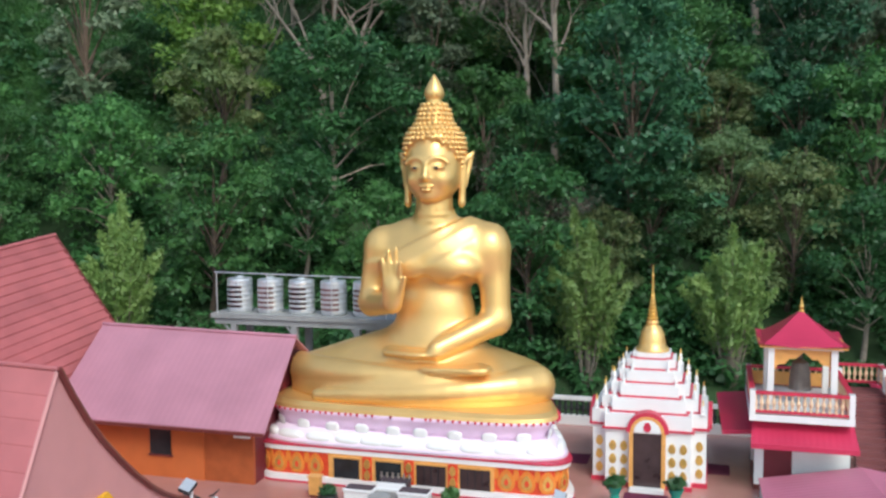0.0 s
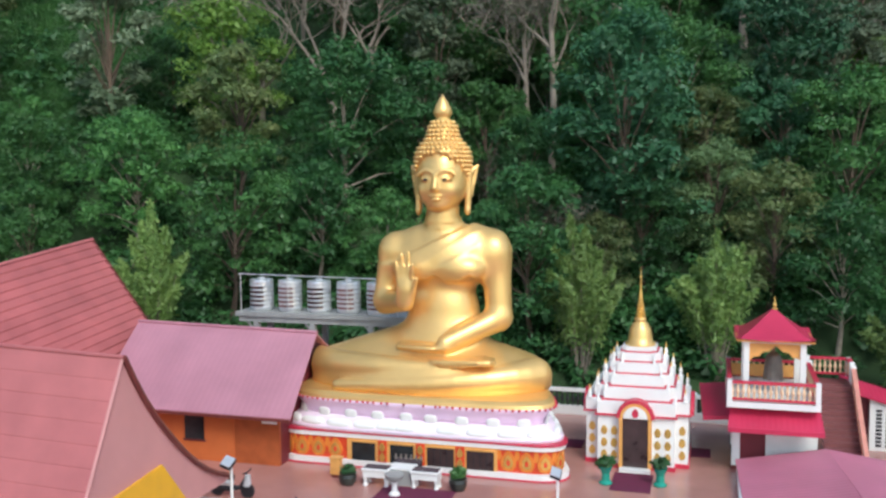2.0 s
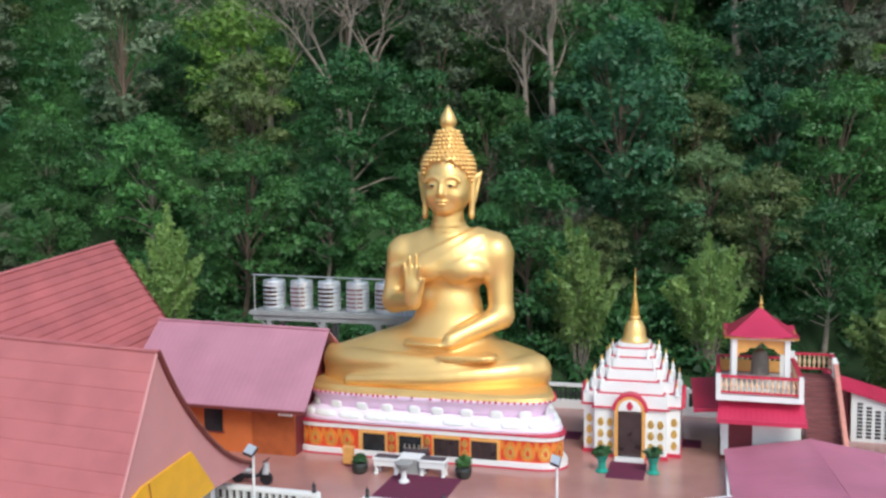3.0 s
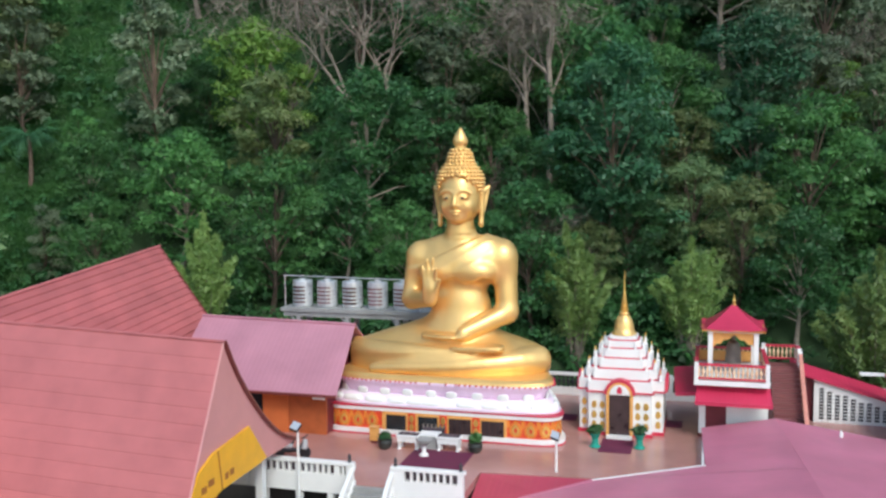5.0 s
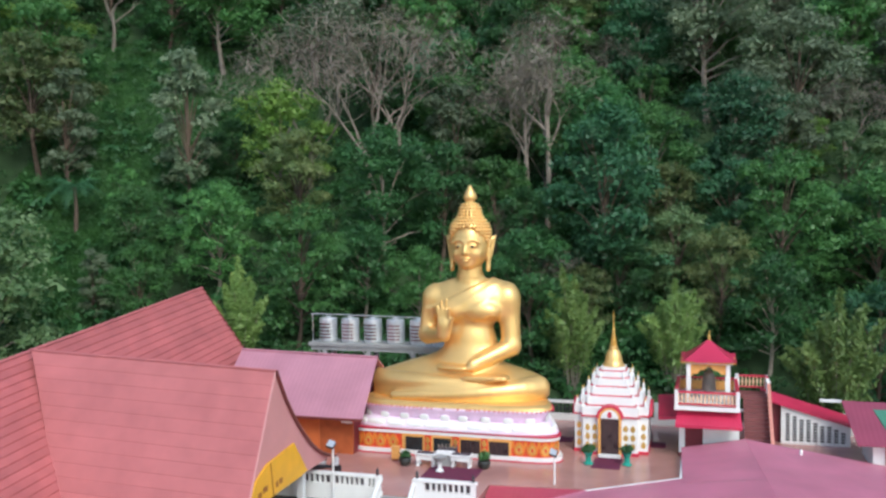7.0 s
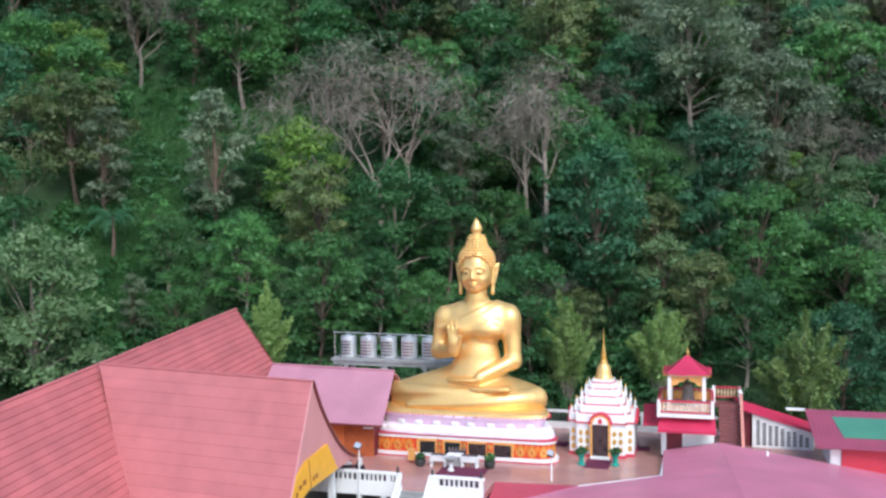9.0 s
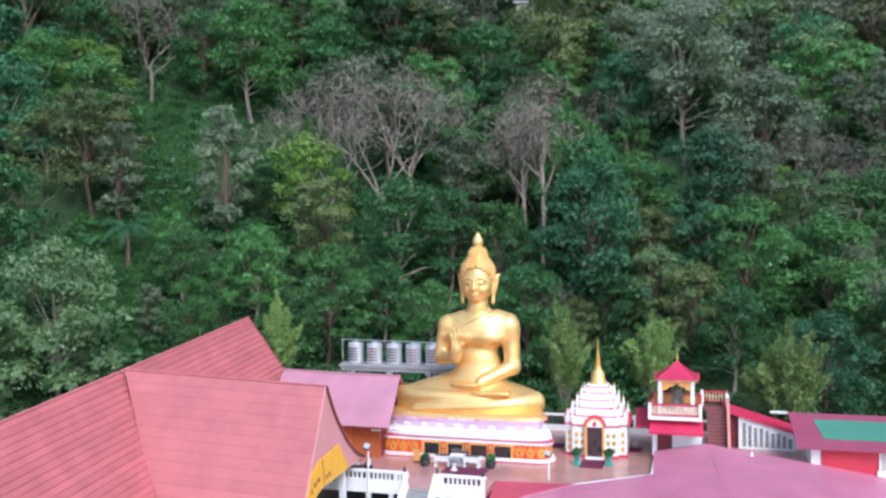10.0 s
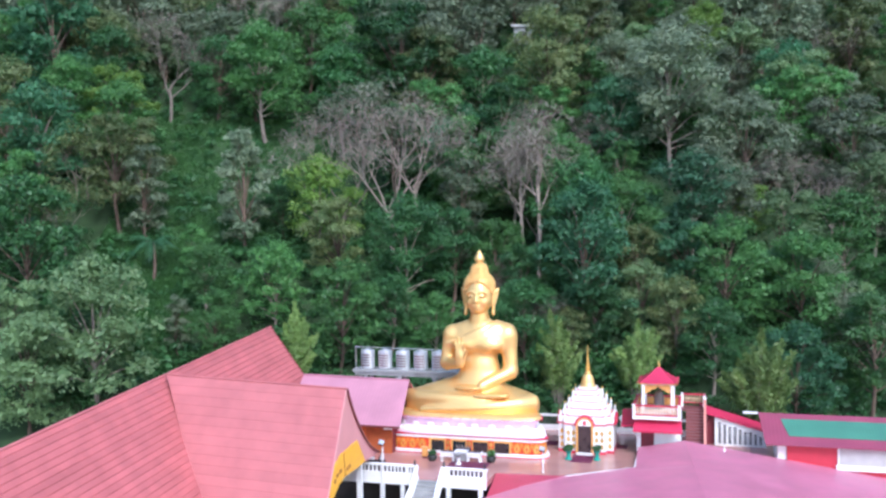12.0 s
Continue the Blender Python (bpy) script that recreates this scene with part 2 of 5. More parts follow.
faded_sheet = sheet_mat("faded_crimson_sheet", (0.44, 0.055, 0.095), 0.4, 0.25)
plum_sheet = sheet_mat("plum_metal_sheet", (0.30, 0.06, 0.10), 0.4, 0.25)
green_sheet = sheet_mat("green_translucent_sheet", (0.075, 0.235, 0.15), 0.4, 0.2)
orange_wall = mat("orange_wall_paint", (0.58, 0.15, 0.04), 0.6, 0, 0.1, 1.0, 0.1, 15, dirt=0.15)
brown_wall = mat("brown_timber_wall", (0.40, 0.10, 0.03), 0.5, 0, 0.15, 2.0)
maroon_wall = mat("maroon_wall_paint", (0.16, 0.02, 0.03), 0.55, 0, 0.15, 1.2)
grey_panel = mat("pale_grey_sheet", (0.46, 0.46, 0.44), 0.5, 0, 0.12, 0.8, dirt=0.25)
red_wall = mat("red_wall_paint", (0.50, 0.035, 0.06), 0.5, 0, 0.1, 1.0)
concrete = mat("weathered_concrete", (0.32, 0.32, 0.31), 0.8, 0, 0.18, 1.2, 0.3, 12, dirt=0.4)
steel = mat("stainless_steel", (0.68, 0.70, 0.72), 0.32, 0.5, 0.06, 3.0)
tank_band = mat("tank_label_band", (0.26, 0.13, 0.13), 0.5, 0, 0.2, 4.0)
dark_metal = mat("dark_metal", (0.03, 0.03, 0.035), 0.45, 0.3)
teal_glaze = mat("teal_glazed_ceramic", (0.03, 0.30, 0.22), 0.2, 0, 0.1, 4.0)
pot_black = mat("dark_glazed_pot", (0.03, 0.035, 0.03), 0.3, 0, 0.2, 4.0)
stair_brown = mat("brown_stair_tile", (0.20, 0.07, 0.07), 0.4, 0, 0.12, 2.0)
# yard colour is darkened for the shadow of the void under the terrace
yard = mat("yard_concrete", (0.11, 0.10, 0.09), 0.85, 0, 0.2, 0.5, 0.2, 6, dirt=0.4)
bark_pale = mat("pale_bark", (0.29, 0.235, 0.19), 0.9, 0, 0.25, 2.5, 0.5, 10, per_object=0.2)
bark_dark = mat("dark_bark", (0.13, 0.09, 0.065), 0.9, 0, 0.25, 2.5, 0.5, 10, per_object=0.2)
leaf_deep = leaf_mat("deep_green_leaves", (0.034, 0.112, 0.038), (0.066, 0.182, 0.052))
leaf_blue = leaf_mat("bluish_green_leaves", (0.042, 0.138, 0.064), (0.078, 0.212, 0.090))
leaf_mid = leaf_mat("mid_green_leaves", (0.056, 0.160, 0.044), (0.112, 0.262, 0.070))
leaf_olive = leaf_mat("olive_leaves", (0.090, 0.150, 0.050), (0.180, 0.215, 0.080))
leaf_lime = leaf_mat("yellow_green_leaves", (0.158, 0.315, 0.055), (0.270, 0.430, 0.085))
# this tone also serves the far slope, where its paleness imitates haze
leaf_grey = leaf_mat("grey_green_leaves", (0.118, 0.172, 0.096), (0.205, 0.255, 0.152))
leaf_feather = leaf_mat("feathery_light_leaves", (0.150, 0.260, 0.070), (0.280, 0.400, 0.120))
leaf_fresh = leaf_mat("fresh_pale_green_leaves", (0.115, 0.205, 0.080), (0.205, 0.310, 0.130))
leaf_meadow = leaf_mat("meadow_grass", (0.035, 0.105, 0.028), (0.065, 0.165, 0.042))
twig_grey = mat("grey_twigs", (0.235, 0.20, 0.16), 0.9, 0, 0.2, 2.0, per_object=0.2)
# shade colour for the balustrade slots, and plain colour of some dark parts
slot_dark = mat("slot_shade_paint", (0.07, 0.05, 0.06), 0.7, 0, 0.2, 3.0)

# ---- ground, hill, terrace ----
def hill(x, y):
    """Height of the ground at a world place."""
    foot = 42.0 - 0.06 * max(-x - 14, 0) * 2.0
    d = y - foot
    z = -3.2 if d < -14 else (-3.2 + 3.0 * max(0.0, (d + 14) / 14) ** 2 if d < 0 else -0.2 + 0.70 * d + 0.0008 * d * d)
    if d > -10:
        k = min((d + 10) / 20, 1)
        z += k * (1.6 * noise.noise(Vector((x * 0.05, y * 0.05, 3.0))) + 0.5 * noise.noise(Vector((x * 0.2, y * 0.2, 7.0))))
        gully = math.exp(-((x - 0.5 - 0.05 * (y - 50)) / 4.0) ** 2)
        z -= k * 2.2 * gully * (1 if y > 46 else max(0, (y - 42) / 4))
    return z


def ground_sheet():
    me = bpy.data.meshes.new("ground")
    xs = [-900, -400, -200, -130] + [-100 + 2.5 * i for i in range(81)] + [130, 200, 400, 900]
    ys = [-900, -400, -200, -120, -80, -60, -40, -20, 0] + [10 + 2.5 * i for i in range(68)] + [190, 220, 260, 320, 420, 700]
    verts = [(x, y, hill(x, min(y, 230)) if y > 0 else -3.2) for y in ys for x in xs]
    n = len(xs)
    faces = [(j * n + i, j * n + i + 1, (j + 1) * n + i + 1, (j + 1) * n + i) for j in range(len(ys) - 1) for i in range(n - 1)]
    me.from_pydata(verts, [], faces)
    for p in me.polygons:
        p.use_smooth = True
    m = mat("forest_floor", (0.028, 0.06, 0.018), 0.95, 0, 0.45, 0.4, 0.6, 3.0, dirt=0.15)
    me.materials.append(m)
    return tagged(new("ground", me), "dark green and brown forest floor rising up a hillside", "ground", "", "structure")


ground_sheet()

# concrete coloured nearly black to stand for the shadow beneath the terrace
shadow_concrete = mat("shadow_dark_concrete", (0.07, 0.065, 0.06), 0.9, 0, 0.3, 1.0, 0.3, 8)
FLOOR_EDGE = [(-17.6, 22.75), (-7.15, 22.75), (-7.15, 25.5), (1.9, 26.3), (1.9, 32.9), (12.0, 32.9), (12.0, 40.2), (-24.0, 40.2), (-24.0, 26.5), (-17.6, 26.5)]
solid("terrace_floor", prism(FLOOR_EDGE, -0.35, 0.0), floor_tile, "polished reddish-brown tiled temple terrace floor", "floor", "structure")
solid("terrace_retaining_wall", prism([(-17.0, 26.8), (-7.5, 26.8), (1.6, 27.2), (1.6, 33.2), (11.8, 33.2), (11.8, 40.0), (-23.8, 40.0), (-23.8, 26.8)], -4.2, -0.354), shadow_concrete, "concrete wall holding up the terrace, coloured dark for the shadow there", "wall", "structure")
solid("yard_floor", box(-22, 12, 2, 26.7, -3.3, -3.1), yard, "grey concrete yard below the terrace, darkened for shadow", "floor", "structure")


# ---- the seated statue ----
def smin(a, b, k):
    h = np.clip(0.5 + 0.5 * (b - a) / k, 0, 1)
    return b + (a - b) * h - k * h * (1 - h)


def smax(a, b, k):
    return -smin(-a, -b, k)


def ball(p, c, r):
    q = [(p[i] - c[i]) / r[i] for i in range(3)]
    d = np.sqrt(q[0] ** 2 + q[1] ** 2 + q[2] ** 2)
    return (d - 1) * min(r)


def limb(p, a, b, ra, rb):
    a, b = np.array(a, float), np.array(b, float)
    ab = b - a
    t = np.clip(sum((p[i] - a[i]) * ab[i] for i in range(3)) / (ab @ ab), 0, 1)
    return np.sqrt(sum((p[i] - a[i] - t * ab[i]) ** 2 for i in range(3))) - (ra + (rb - ra) * t)


def roll(p, a, b, c, ra, rb, n=12):
    """A curved limb from a over b to c."""
    a, b, c = (np.array(q, float) for q in (a, b, c))
    pts = [(1 - t) ** 2 * a + 2 * t * (1 - t) * b + t * t * c for t in np.linspace(0, 1, n + 1)]
    d = None
    for i in range(n):
        e = limb(p, pts[i], pts[i + 1], ra + (rb - ra) * i / n, ra + (rb - ra) * (i + 1) / n)
        d = e if d is None else np.minimum(d, e)
    return d


def skin(field, lo, hi, step):
    """Surface nets: a quad skin where the field changes sign."""
    n = [int((hi[i] - lo[i]) / step) + 1 for i in range(3)]
    ax = [lo[i] + step * np.arange(n[i]) for i in range(3)]
    P = np.meshgrid(*ax, indexing="ij")
    f = field(P)
    ins = f < 0
    c = [ins[i:n[0] - 1 + i, j:n[1] - 1 + j, k:n[2] - 1 + k] for i in (0, 1) for j in (0, 1) for k in (0, 1)]
    total = sum(x.astype(int) for x in c)
    act = (total > 0) & (total < 8)
    idx = -np.ones(act.shape, int)
    cells = np.argwhere(act)
    idx[act] = np.arange(len(cells))
    acc, cnt = np.zeros((len(cells), 3)), np.zeros(len(cells))
    corners = [(i, j, k) for i in (0, 1) for j in (0, 1) for k in (0, 1)]
    for a in range(8):
        for b in range(a + 1, 8):
            if sum(abs(corners[a][q] - corners[b][q]) for q in range(3)) != 1:
                continue
            fa = f[tuple((cells + corners[a]).T)]
            fb = f[tuple((cells + corners[b]).T)]
            m = (fa < 0) != (fb < 0)
            t = np.where(m, fa / np.where(m, fa - fb, 1), 0)
            pos = np.array(corners[a]) + t[:, None] * (np.array(corners[b]) - np.array(corners[a]))
            acc[m] += pos[m]
            cnt[m] += 1
    verts = np.array(lo) + step * (cells + acc / cnt[:, None])
    faces = []
    for d in range(3):
        u, w = [(1, 2), (2, 0), (0, 1)][d]
        sl0 = [slice(None)] * 3
        sl1 = [slice(None)] * 3
        sl0[d], sl1[d] = slice(0, -1), slice(1, None)
        cross = np.argwhere(ins[tuple(sl0)] != ins[tuple(sl1)])
        eu, ew = np.eye(3, dtype=int)[u], np.eye(3, dtype=int)[w]
        ok = (cross[:, u] > 0) & (cross[:, w] > 0) & (cross[:, u] < n[u] - 1) & (cross[:, w] < n[w] - 1)
        cross = cross[ok]
        flip = ins[tuple(cross.T)]
        q = np.stack([idx[tuple((cross - eu - ew).T)], idx[tuple((cross - ew).T)], idx[tuple(cross.T)], idx[tuple((cross - eu).T)]], 1)
        q[~flip] = q[~flip][:, ::-1]
        faces.append(q)
    return verts, np.concatenate(faces)


def body_field(p):
    x, y, z = p
    # torso
    d = ball(p, (0, 0.15, 5.6), (1.50, 1.15, 2.0))
    d = smin(d, ball(p, (0, 0.1, 4.7), (1.75, 1.35, 1.0)), 0.5)
    chest = ball(p, (0, 0.15, 7.85), (1.95, 1.18, 1.30))
    d = smin(d, chest, 0.35)
    d = smin(d, limb(p, (-2.0, 0.25, 8.25), (2.0, 0.25, 8.25), 0.66, 0.66), 0.45)
    d = smin(d, limb(p, (-0.9, 0.2, 8.75), (0.9, 0.2, 8.75), 0.5, 0.5), 0.5)
    d = smin(d, limb(p, (0, 0.12, 8.6), (0, 0.05, 10.3), 0.80, 0.68), 0.28)
    for zz in (9.25, 9.5, 9.75):
        d = smin(d, np.sqrt((np.sqrt(x ** 2 + (y - 0.1) ** 2) - 0.70) ** 2 + (z - zz) ** 2) - 0.075, 0.04)
    for sg in (-1, 1):
        d = smin(d, limb(p, (0, 0.25, 9.12), (sg * 2.0, 0.28, 8.48), 0.36, 0.52), 0.3)
        d = smin(d, ball(p, (sg * 0.8, -0.62, 7.62), (0.85, 0.52, 0.50)), 0.15)
    # robe over the far shoulder, with a scalloped lower edge and flat folds
    hem = 7.20 + 0.13 * np.cos(4.2 * x + 0.6) + 0.05 * np.cos(9.0 * x)
    trunk = d
    robe = smax(trunk - 0.15, (z - 8.80) - 0.50 * x, 0.04)
    robe = smax(robe, hem - z, 0.04)
    robe = smax(robe, np.abs(x) - 2.7, 0.3)
    d = smin(d, robe, 0.04)
    for off in (0.62, 1.25):
        fold = smax(trunk - 0.16, np.abs(0.62 * x - (z - 8.80) - off) - 0.10, 0.04)
        fold = smax(fold, hem + 0.2 - z, 0.04)
        fold = smax(fold, np.abs(x - 0.4) - 1.3, 0.1)
        d = smin(d, fold, 0.05)
    # near arm, raised hand
    d = smin(d, limb(p, (-2.18, 0.2, 8.2), (-2.45, -0.05, 6.25), 0.60, 0.52), 0.38)
    d = smin(d, limb(p, (-2.45, -0.1, 6.12), (-1.1, -1.6, 6.35), 0.50, 0.36), 0.22)
    d = smin(d, ball(p, (-1.0, -1.8, 6.85), (0.42, 0.24, 0.60)), 0.2)
    for fx, tip, lean, fold in ((-1.28, 7.98, -0.10, 0.0), (-1.10, 8.28, -0.05, 0.0), (-0.90, 8.36, 0.03, 0.0), (-0.72, 7.9, 0.05, 0.15)):
        d = smin(d, limb(p, (fx, -1.82, 7.2), (fx + lean, -1.86 - fold, tip), 0.12, 0.08), 0.05)
    d = smin(d, limb(p, (-0.70, -1.88, 6.8), (-0.48, -2.05, 7.35), 0.13, 0.09), 0.06)
    # far arm, hand in the lap
    d = smin(d, limb(p, (2.18, 0.2, 8.2), (2.35, -0.05, 5.75), 0.60, 0.52), 0.38)
    d = smin(d, limb(p, (2.35, -0.1, 5.6), (0.55, -1.65, 4.78), 0.52, 0.34), 0.25)
    d = smin(d, ball(p, (-0.15, -1.72, 4.60), (0.85, 0.42, 0.15)), 0.15)
    for k in range(4):
        d = smin(d, limb(p, (-0.6, -1.92 + 0.19 * k, 4.58), (-1.4, -1.75 + 0.16 * k, 4.60), 0.10, 0.075), 0.04)
    # hips and folded legs
    q = (x + 0.58, y - 0.12, z)
    w = (x + 0.80, y - 0.12, z)
    rho = np.sqrt(((x + 0.80) / 5.22) ** 2 + ((y - 0.2) / 2.7) ** 2)
    seat = smax((rho - 1) * 2.6, (z - (5.55 - 1.75 * rho)) * 0.85, 0.45)
    d = smin(d, smax(seat, 2.7 - z, 0.1), 0.30)
    d = smin(d, roll(q, (4.4, -0.4, 3.40), (2.6, -2.75, 3.42), (-3.2, -2.38, 3.02), 0.72, 0.24), 0.03)
    d = smin(d, roll(w, (-4.62, -0.4, 3.52), (-2.7, -2.45, 3.80), (1.0, -1.95, 3.78), 0.68, 0.36), 0.03)
    sole = smax(np.abs(z - 4.08 - 0.03 * x) - 0.12, np.sqrt(((x - 1.25) / 1.3) ** 4 + ((y + 1.75) / 0.52) ** 4) - 1, 0.07)
    d = smin(d, sole * 0.8, 0.05)
    for k in range(5):
        d = smin(d, ball(q, (2.72 - 0.03 * k, -2.05 + 0.16 * k, 4.16), (0.20, 0.09, 0.13)), 0.05)
    return smax(d, 2.82 - z, 0.05)


def head_field(p):
    x, y, z = p
    d = ball(p, (0, 0.05, 11.32), (1.04, 1.08, 1.42))
    d = smin(d, ball(p, (0, -0.14, 10.80), (0.95, 0.88, 0.86)), 0.2)
    d = smin(d, ball(p, (0, -0.55, 10.2), (0.42, 0.42, 0.28)), 0.2)
    # nose, brows, lids, lips
    d = smin(d, limb(p, (0, -0.98, 11.42), (0, -1.12, 10.86), 0.075, 0.13), 0.10)
    d = smin(d, ball(p, (0, -1.04, 10.80), (0.19, 0.14, 0.085)), 0.06)
    for s in (-1, 1):
        arc = np.sqrt((np.sqrt(((x - s * 0.42) * 0.86) ** 2 + (z - 11.20) ** 2) - 0.34) ** 2 + (y + 1.03 - 0.26 * np.abs(x)) ** 2) - 0.07
        arc = smax(arc, 11.30 - z, 0.05)
        d = smin(d, arc, 0.06)
        d = smin(d, ball(p, (s * 0.40, -0.86, 11.20), (0.25, 0.16, 0.11)), 0.05)
        d = smin(d, ball(p, (s * 0.5, -0.6, 10.75), (0.3, 0.3, 0.3)), 0.15)
        # long ears
        ear = limb(p, (s * 1.08, 0.18, 11.45), (s * 1.03, 0.10, 9.92), 0.15, 0.13)
        ear = smin(ear, limb(p, (s * 1.12, 0.22, 11.45), (s * 1.40, 0.38, 11.74), 0.14, 0.05), 0.08)
        ear = smin(ear, limb(p, (s * 1.38, 0.36, 11.70), (s * 1.16, 0.18, 10.55), 0.065, 0.08), 0.06)
        ear = smin(ear, ball(p, (s * 1.18, 0.30, 11.35), (0.15, 0.07, 0.36)), 0.06)
        ear = smin(ear, ball(p, (s * 1.04, 0.08, 9.92), (0.12, 0.13, 0.20)), 0.06)
        d = smin(d, ear, 0.06)
    d = smin(d, ball(p, (0, -1.0, 10.53), (0.29, 0.14, 0.065)), 0.03)
    d = smin(d, ball(p, (0, -0.98, 10.40), (0.23, 0.14, 0.07)), 0.03)
    d = smin(d, limb(p, (0, 0.05, 9.6), (0, 0.08, 10.4), 0.68, 0.66), 0.05)
    # crown of hair, held back from the face
    rad = np.interp(z, HAIR_Z, HAIR_R)
    hair = np.sqrt(x ** 2 + (y - 0.16) ** 2) - rad
    hair = smax(hair, HAIR_Z[0] - z, 0.05)
    hair = smax(hair, z - HAIR_Z[-1], 0.05)
    hair = smax(hair, hairline(x, y, z), 0.04)
    return smin(d, hair * 0.8, 0.03)


HAIR_Z = [10.95, 11.3, 11.8, 12.15, 12.4, 12.6, 12.85, 13.1, 13.35, 13.5]
HAIR_R = [1.02, 1.09, 1.14, 1.12, 1.03, 0.88, 0.66, 0.60, 0.54, 0.42]


def hairline(x, y, z):
    """Positive in front of the hairline."""
    return (12.12 - 0.10 * np.abs(x) - z) * 0.95 - (y + 0.74)


def statue():
    me = bpy.data.meshes.new("seated_statue")
    v1, f1 = skin(body_field, (-5.4, -3.6, 2.8), (5.4, 3.4, 9.75), 0.075)
    v2, f2 = skin(head_field, (-1.7, -1.6, 9.55), (1.7, 1.7, 13.95), 0.04)
    verts, faces, mats = [tuple(v) for v in v1], [tuple(f) for f in f1], [0] * len(f1)
    base = len(verts)
    verts += [tuple(v) for v in v2]
    faces += [tuple(int(i) + base for i in f) for f in f2]
    mats += [0] * len(f2)
    # small curls of hair, rows over the crown
    curl = bmesh.new()
    bmesh.ops.create_icosphere(curl, subdivisions=1, radius=1)
    cv, cf = [v.co.copy() for v in curl.verts], [[v.index for v in f.verts] for f in curl.faces]
    curl.free()
    rows = [(11.02 + 0.175 * i) for i in range(15)]
    for i, z in enumerate(rows):
        rx = ry = float(np.interp(z, HAIR_Z, HAIR_R))
        cy = 0.16
        n = int(2 * math.pi * rx / 0.19)
        for j in range(n):
            a = 2 * math.pi * (j + 0.5 * (i % 2)) / n
            x, y = rx * math.cos(a), cy + ry * math.sin(a)
            if hairline(x, y, z) > 0.06:
                continue
            b = len(verts)
            verts += [(x + c.x * 0.105, y + c.y * 0.105, z + c.z * 0.10) for c in cv]
            faces += [tuple(b + q for q in f) for f in cf]
            mats += [0] * len(cf)
    # flame finial
    fl = lathe([(0.30, 13.45), (0.36, 13.55), (0.27, 13.66), (0.32, 13.72), (0.385, 13.85), (0.35, 14.02), (0.24, 14.25), (0.12, 14.45), (0.02, 14.6)], 0, 0.16, 20)
    # pupils, set into the lids
    b = len(verts)
    fl.verts.ensure_lookup_table()
    fl.verts.index_update()
    verts += [tuple(v.co) for v in fl.verts]
    faces += [tuple(b + v.index for v in f.verts) for f in fl.faces]
    mats += [0] * len(fl.faces)
    fl.free()
    for s in (-1, 1):
        b = len(verts)
        verts += [(s * 0.40 + c.x * 0.10, -1.02 + c.y * 0.04, 11.18 + c.z * 0.06) for c in cv]
        faces += [tuple(b + q for q in f) for f in cf]
        mats += [1] * len(cf)
    me.from_pydata(verts, [], faces)
    me.materials.append(gold)
    me.materials.append(eye_black)
    me.polygons.foreach_set("material_index", mats)
    me.polygons.foreach_set("use_smooth", [True] * len(mats))
    me.update()
    ob = new("seated_statue", me)
    ob.matrix_world = ROT @ pose(-9.85, 32.7, 0)
    return tagged(ob, "huge gilded seated statue, one hand raised, on a lotus base", "statue")


statue()

# ---- the lotus base under the statue ----
CU, CV = -10.60, 32.75


def warped(ring):
    """The pedestal is wider at the front than at the back."""
    out = []
    for x, y in ring:
        d, f = x - CU, (y - CV) / 3.0
        out.append((CU + d * ((0.975 - 0.19 * f) if d > 0 else (0.975 - 0.03 * f)), y))
    return out


base = thing("lotus_base", CU, CV, 0, "oval pedestal with pink lotus petals, orange panels and dark doors", "pedestal")
part("footing", prism(warped(stadium(CU, CV, 5.70, 3.15, 1.35)), 0.0, 0.06), red_paint, base, "red painted footing line")
part("plinth", prism(warped(stadium(CU, CV, 5.68, 3.12, 1.35)), 0.06, 0.262), white, base, "white painted plinth step")
part("body", prism(warped(stadium(CU, CV, 5.45, 2.97, 1.15)), 0.26, 1.14), orange_panel, base, "orange painted wall of the pedestal")
part("cornice", prism(warped(stadium(CU, CV, 5.55, 3.06, 1.2)), 1.14, 1.32), white, base, "white cornice")
part("cornice_line", prism(warped(stadium(CU, CV, 5.60, 3.10, 1.2)), 1.32, 1.38), red_paint, base, "red line above the cornice")


def lotus_ring(hx, hy, z):
    return [(x, y, z) for x, y in warped(oval(CU, CV, hx, hy, 120, 4.6))]


part("lower_lotus", loft([lotus_ring(5.62, 3.10, 1.38), lotus_ring(5.55, 3.04, 1.54), lotus_ring(5.25, 2.85, 1.80), lotus_ring(4.98, 2.68, 1.92)]), pale_petal, base, "pale pink lower lotus", True)
part("upper_lotus", loft([lotus_ring(4.98, 2.68, 1.92), lotus_ring(5.0, 2.70, 2.1), lotus_ring(5.14, 2.84, 2.38), lotus_ring(5.30, 2.98, 2.60)]), pink_petal, base, "pink upper lotus", True)
part("seat_slab", loft([lotus_ring(5.30, 2.98, 2.604), lotus_ring(5.26, 2.94, 2.74), lotus_ring(5.1, 2.8, 2.86)]), gold, base, "gilded slab under the statue")
bead = lathe([(0.03, -0.05), (0.055, 0.0), (0.03, 0.05)], 0, 0, 6)
bead_me = finish(bead, "rim_bead", red_paint)


def along_ring(hx, hy, n, power=4.6):
    """n places evenly along an oval ring with their outward angle."""
    pts = warped(oval(CU, CV, hx, hy, 720, power))
    ln = [0.0]
    for a, b in zip(pts, pts[1:] + pts[:1]):
        ln.append(ln[-1] + math.dist(a, b))
    out = []
    for k in range(n):
        t = ln[-1] * (k + 0.5) / n
        i = next(j for j in range(720) if ln[j + 1] >= t)
        a, b = pts[i], pts[(i + 1) % 720]
        out.append((a[0], a[1], math.atan2(-(b[0] - a[0]), b[1] - a[1])))
    return out


